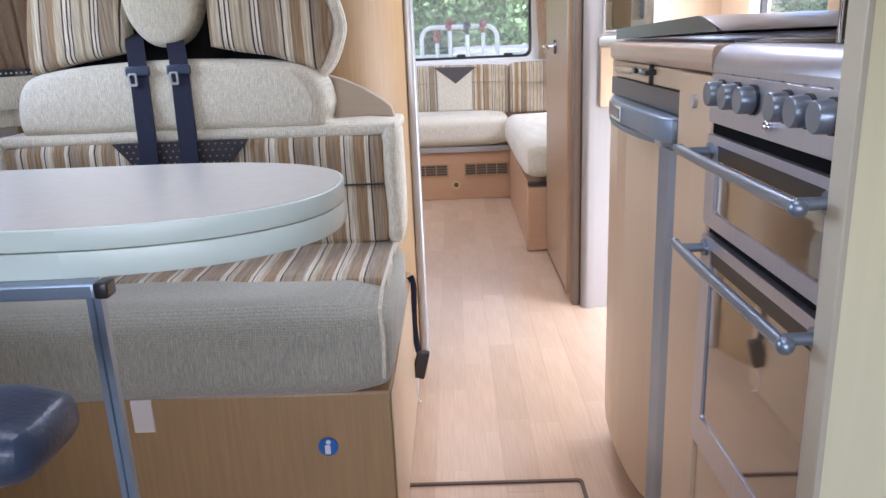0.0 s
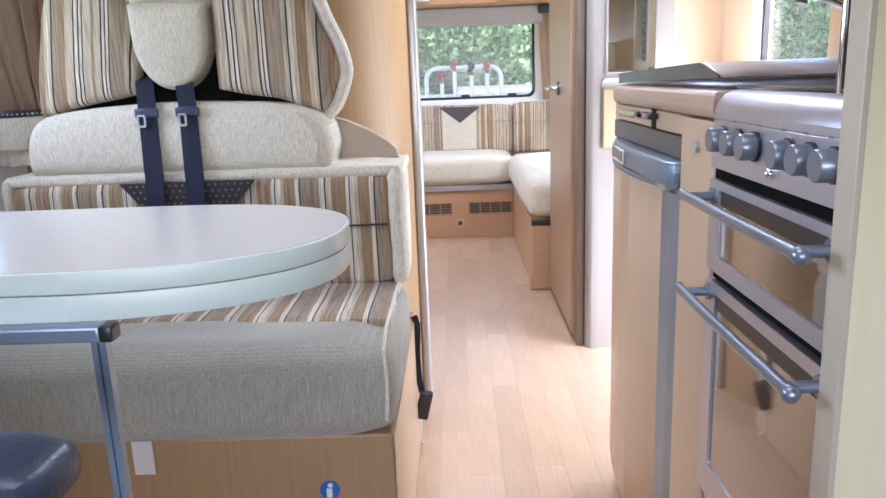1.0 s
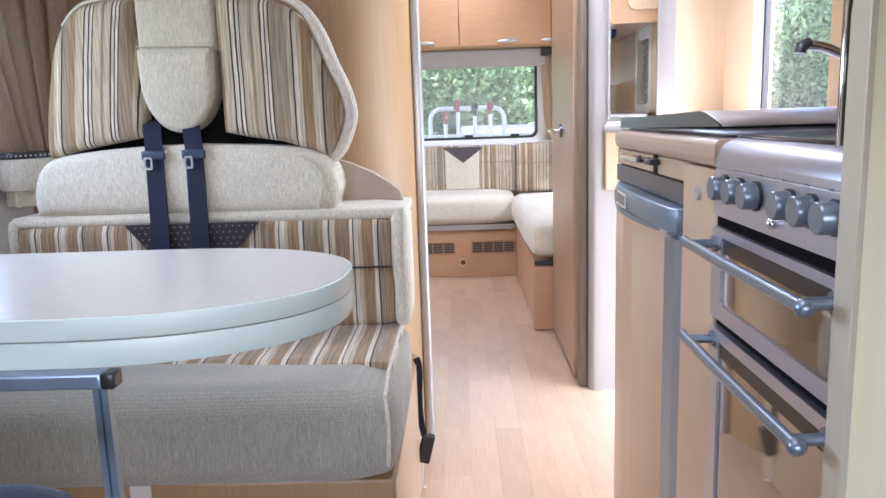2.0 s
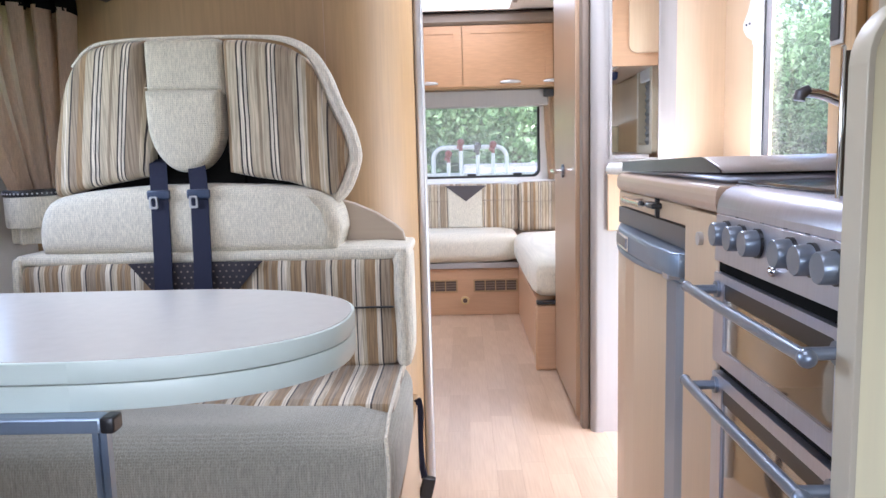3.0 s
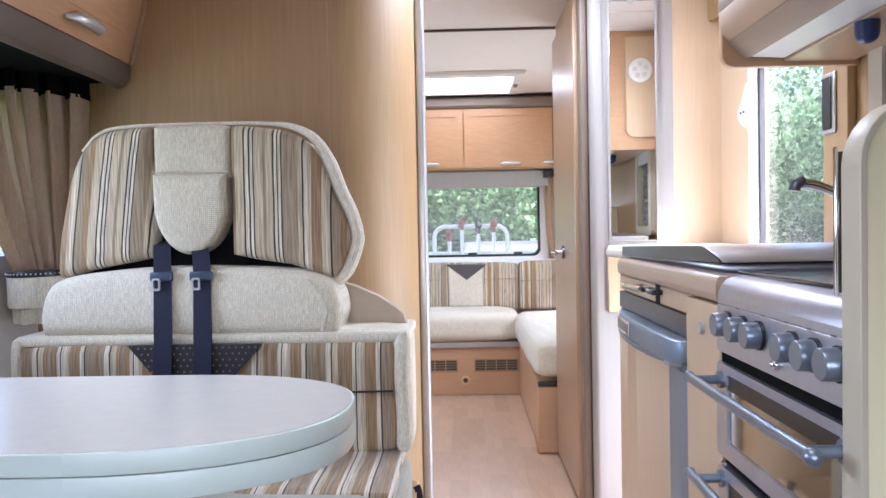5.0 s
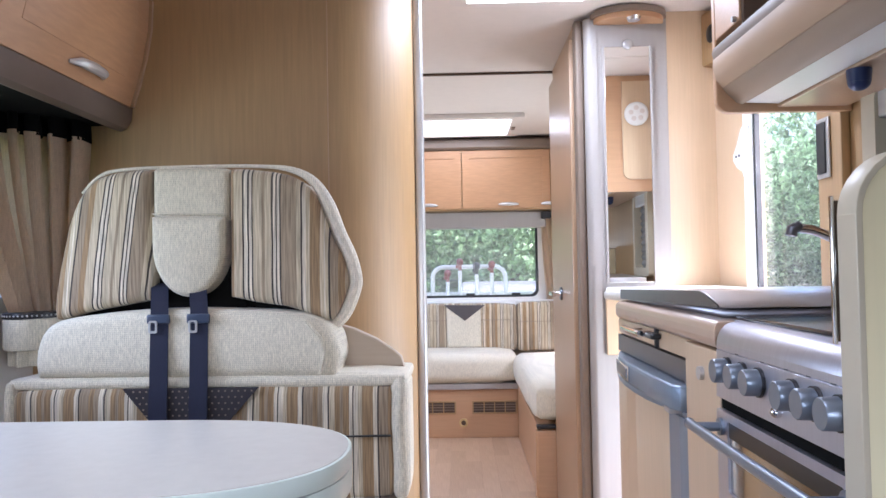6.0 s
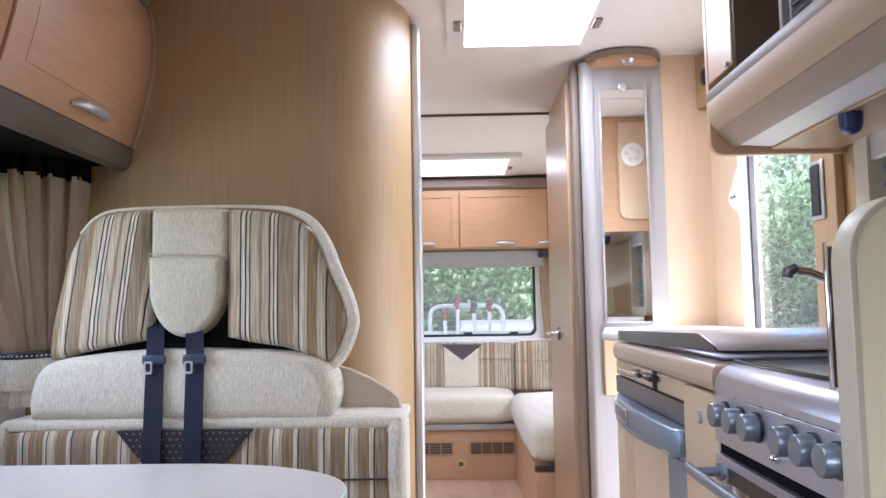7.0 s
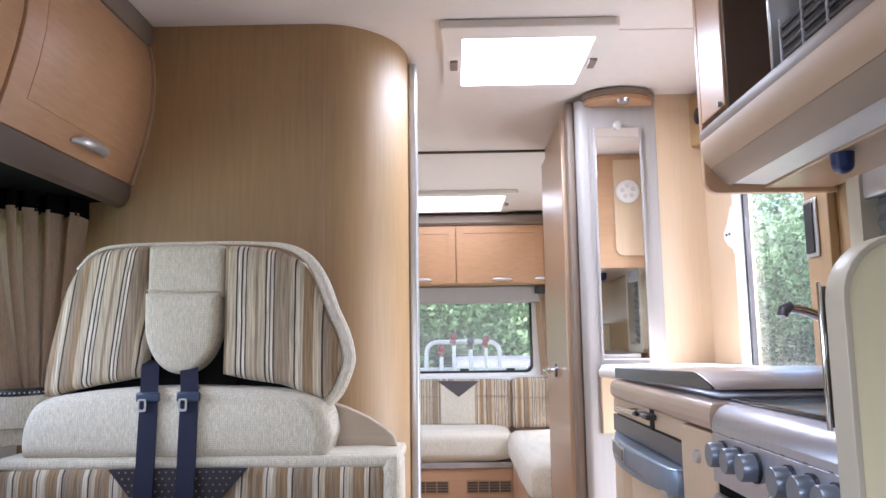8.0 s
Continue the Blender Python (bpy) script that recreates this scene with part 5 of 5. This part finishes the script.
cb = bmesh.new()
rows = []
for j in range(9):
    z = 1.36 - j * 0.07
    rows.append([cb.verts.new((0.768 + 0.010 * i + 0.03 * (j / 8) ** 2, 5.10 + 0.014 * math.sin(i * 1.4), z)) for i in range(14)])
for a, b in zip(rows, rows[1:]):
    for i in range(13):
        cb.faces.new((a[i], a[i + 1], b[i + 1], b[i]))
bmesh.ops.solidify(cb, geom=cb.faces[:], thickness=0.002)
part("drape", cb, CURTAIN, rcur)
part("rail_end", box(0.765, 0.83, 5.03, 5.09, 1.335, 1.385, 0.008), BLACKP, rcur, "black rail end")

# ---------------------------------------------------------------- outside
single("ground", box(-120, 120, -120, 160, -0.75, -0.65), GRASS, "grass ground under and around the vehicle", "ground", kind="structure", smooth=False)
rack = thing("bike_rack", (0.28, 5.55, 0.2), "white tubular bicycle rack outside the rear window", "bicycle rack")
arch = [(0.02, 5.55, 0.25), (0.02, 5.55, 0.90)] + [(0.10 - 0.08 * math.cos(radians(a)), 5.55, 0.945 + 0.08 * math.sin(radians(a))) for a in range(0, 91, 15)] + \
       [(0.47 + 0.08 * math.sin(radians(a)), 5.55, 0.945 + 0.08 * math.cos(radians(a))) for a in range(0, 91, 15)] + [(0.55, 5.55, 0.90), (0.55, 5.55, 0.25)]
part("arch", tube(arch, 0.016, 12), WHITE, rack)
for px in (0.02, 0.55):
    part("bracket", tube([(px, 5.249, 0.32), (px, 5.55, 0.32)], 0.014, 8), WHITE, rack)
part("crossbar", tube([(-0.35, 5.55, 0.83), (0.75, 5.55, 0.83)], 0.014, 10), WHITE, rack)
for i, (px, pz, cm) in enumerate(((0.13, 0.98, RED), (0.22, 1.06, RED), (0.34, 1.03, BLACKP), (0.45, 1.04, RED))):
    part("upright", tube([(px, 5.50, 0.40), (px, 5.50, pz - 0.06)], 0.014, 10), WHITE, rack)
    part("clamp", merge(ball((px, 5.50, pz), 0.026, 1, 1, 1.1), box(px - 0.03, px + 0.012, 5.485, 5.515, pz - 0.045, pz - 0.02, 0.006), tube([(px, 5.50, pz - 0.06), (px, 5.50, pz)], [0.013, 0.015], 12)), cm, rack, "dark red clamp" if cm is RED else "black clamp")

CARPAINT = mat("grey_car_paint", (0.10, 0.10, 0.115), 0.4, metal=0.0, var=0.04)
car = thing("parked_car", (0.9, 10.2, -0.65), "grey parked car on the grass behind the rear window", "car")
side = [(-1.15, -0.32), (-1.18, 0.02), (-1.05, 0.16), (2.70, 0.16), (3.10, 0.08), (3.15, -0.32)]
cabin = [(-0.85, 0.15), (-0.35, 0.74), (-0.15, 0.80), (1.10, 0.82), (1.45, 0.78), (2.20, 0.15)]
for nm, outline, half, m, lb in (("body", side, 0.88, CARPAINT, "grey bodywork"), ("cabin", cabin, 0.72, CARPAINT, "")):
    bm = prism(outline, "x", -half, half, 0.05, 3)
    for v in bm.verts:
        v.co = Vector((0.9 + v.co.x * (1 - (0.12 * max(0, v.co.z - 0.2) if nm == "cabin" else 0)), 10.2 + v.co.y, v.co.z))
    part(nm, bm, m, car, lb)
part("rear_window", prism([(9.455, 0.27), (9.44, 0.27), (9.80, 0.70), (9.815, 0.70)], "x", 0.30, 1.50, 0.004), OVENGLASS, car, "dark tinted rear window")
for wx in (0.12, 1.68):
    for wy in (9.75, 12.4):
        wh = part("wheel", tube([(wx - 0.09, wy, -0.34), (wx + 0.09, wy, -0.34)], 0.31, 28), RUBBER, car)
        part("rim", tube([(wx - 0.095, wy, -0.34), (wx + 0.095, wy, -0.34)], 0.19, 20), SILVER, wh)



def crown_mesh(seed, leaves, rx, rz, size):
    """A crown of many small leaves in uneven clumps, with gaps."""
    r = np.random.default_rng(seed)
    n = 46
    c = r.normal(size=(n, 3))
    c /= np.linalg.norm(c, axis=1)[:, None]
    c *= (r.random(n) ** 0.4)[:, None] * np.array([rx, rx, rz])
    rad = 0.22 * rx + 0.28 * rx * r.random(n)
    k = r.integers(0, n, leaves)
    d = r.normal(size=(leaves, 3))
    d /= np.linalg.norm(d, axis=1)[:, None]
    p = c[k] + d * (rad[k] * (0.55 + 0.45 * r.random(leaves)))[:, None]
    u = r.normal(size=(leaves, 3))
    u /= np.linalg.norm(u, axis=1)[:, None]
    w = np.cross(u, d + 0.6 * r.normal(size=(leaves, 3)))
    w /= np.linalg.norm(w, axis=1)[:, None]
    s = size * (0.6 + 0.8 * r.random(leaves))[:, None]
    quad = np.stack([p - u * s, p + w * s * 0.55, p + u * s, p - w * s * 0.55], 1).reshape(-1, 3)
    me = bpy.data.meshes.new("crown")
    me.from_pydata(quad.tolist(), [], np.arange(leaves * 4).reshape(-1, 4).tolist())
    me.materials.append(LEAF)
    return me


def tree(seed, x, y, h, r):
    t = thing("tree", (x, y, -0.65), "leafy green broadleaf tree behind the vehicle", "tree", "trees outside")
    tr = link("trunk", merge(tube([(0, 0, 0), (0.05, 0.03, h * 0.3), (0.0, 0.1, h * 0.55), (0.1, 0.0, h * 0.8)], [0.22, 0.17, 0.12, 0.05], 10),
                             tube([(0.03, 0.05, h * 0.35), (0.7, 0.4, h * 0.62)], [0.09, 0.03], 8), tube([(0.02, 0.05, h * 0.4), (-0.8, -0.2, h * 0.66)], [0.09, 0.03], 8)), BARK)
    tr.parent = t
    cr = new("crown", crown_mesh(seed, 20000, r, h * 0.42, 0.08))
    cr.parent, cr.location = t, (0, 0, h * 0.50)
    return t


t0 = tree(1, 1.5, 17.0, 7.5, 3.0)
t1 = tree(2, -3.2, 18.0, 8.5, 3.2)
for i, (x, y, rz, s) in enumerate(((6.2, 18.5, 40, 0), (-8, 19, 90, 0), (11, 14, 130, 1), (12.5, 9.5, 200, 0), (13, 18, 10, 1), (14, 5.0, 300, 1), (12, 24, 20, 0), (3.6, 23, 70, 1), (-1, 24, 150, 0), (18, 12, 60, 0), (18, 20, 250, 1), (10, 27, 33, 0))):
    copy_thing((t0, t1)[s], pose(x, y, -0.65, 0, 0, rz))
hm = crown_mesh(9, 16000, 1.0, 1.0, 0.05)
hedge = tagged(new("far_hedge", hm), "dense green hedge and undergrowth far behind", "hedge", kind="stuff")
hedge.location, hedge.scale = (2, 30, 0.6), (22, 3, 3.5)
hedge2 = tagged(new("side_hedge", hm), "dense green hedge and undergrowth beside the field", "hedge", kind="stuff")
hedge2.location, hedge2.scale = (24, 12, 0.6), (3, 22, 4)

# ---------------------------------------------------------------- floor planks, pieces last
pw = 0.0785
ends = random.Random(5)
meshes = {}
for i in range(14):
    x0 = 0.0 + i * pw
    y = 0.75 - ends.random() * 0.4
    while y < 4.62:
        ln = ends.choice((0.32, 0.40, 0.48, 0.56))
        y1 = min(y + ln, 4.70)
        key = round(y1 - y, 3)
        if key not in meshes:
            b = box(0.00012, pw - 0.00012, 0.0002, key - 0.0002, -0.003, 0.0)
            me = bpy.data.meshes.new("plank")
            b.to_mesh(me)
            b.free()
            me.materials.append(PLANK)
            meshes[key] = me
        o = new("plank", meshes[key])
        o.parent = floor
        o.location = (x0, y, 0)
        y = y1
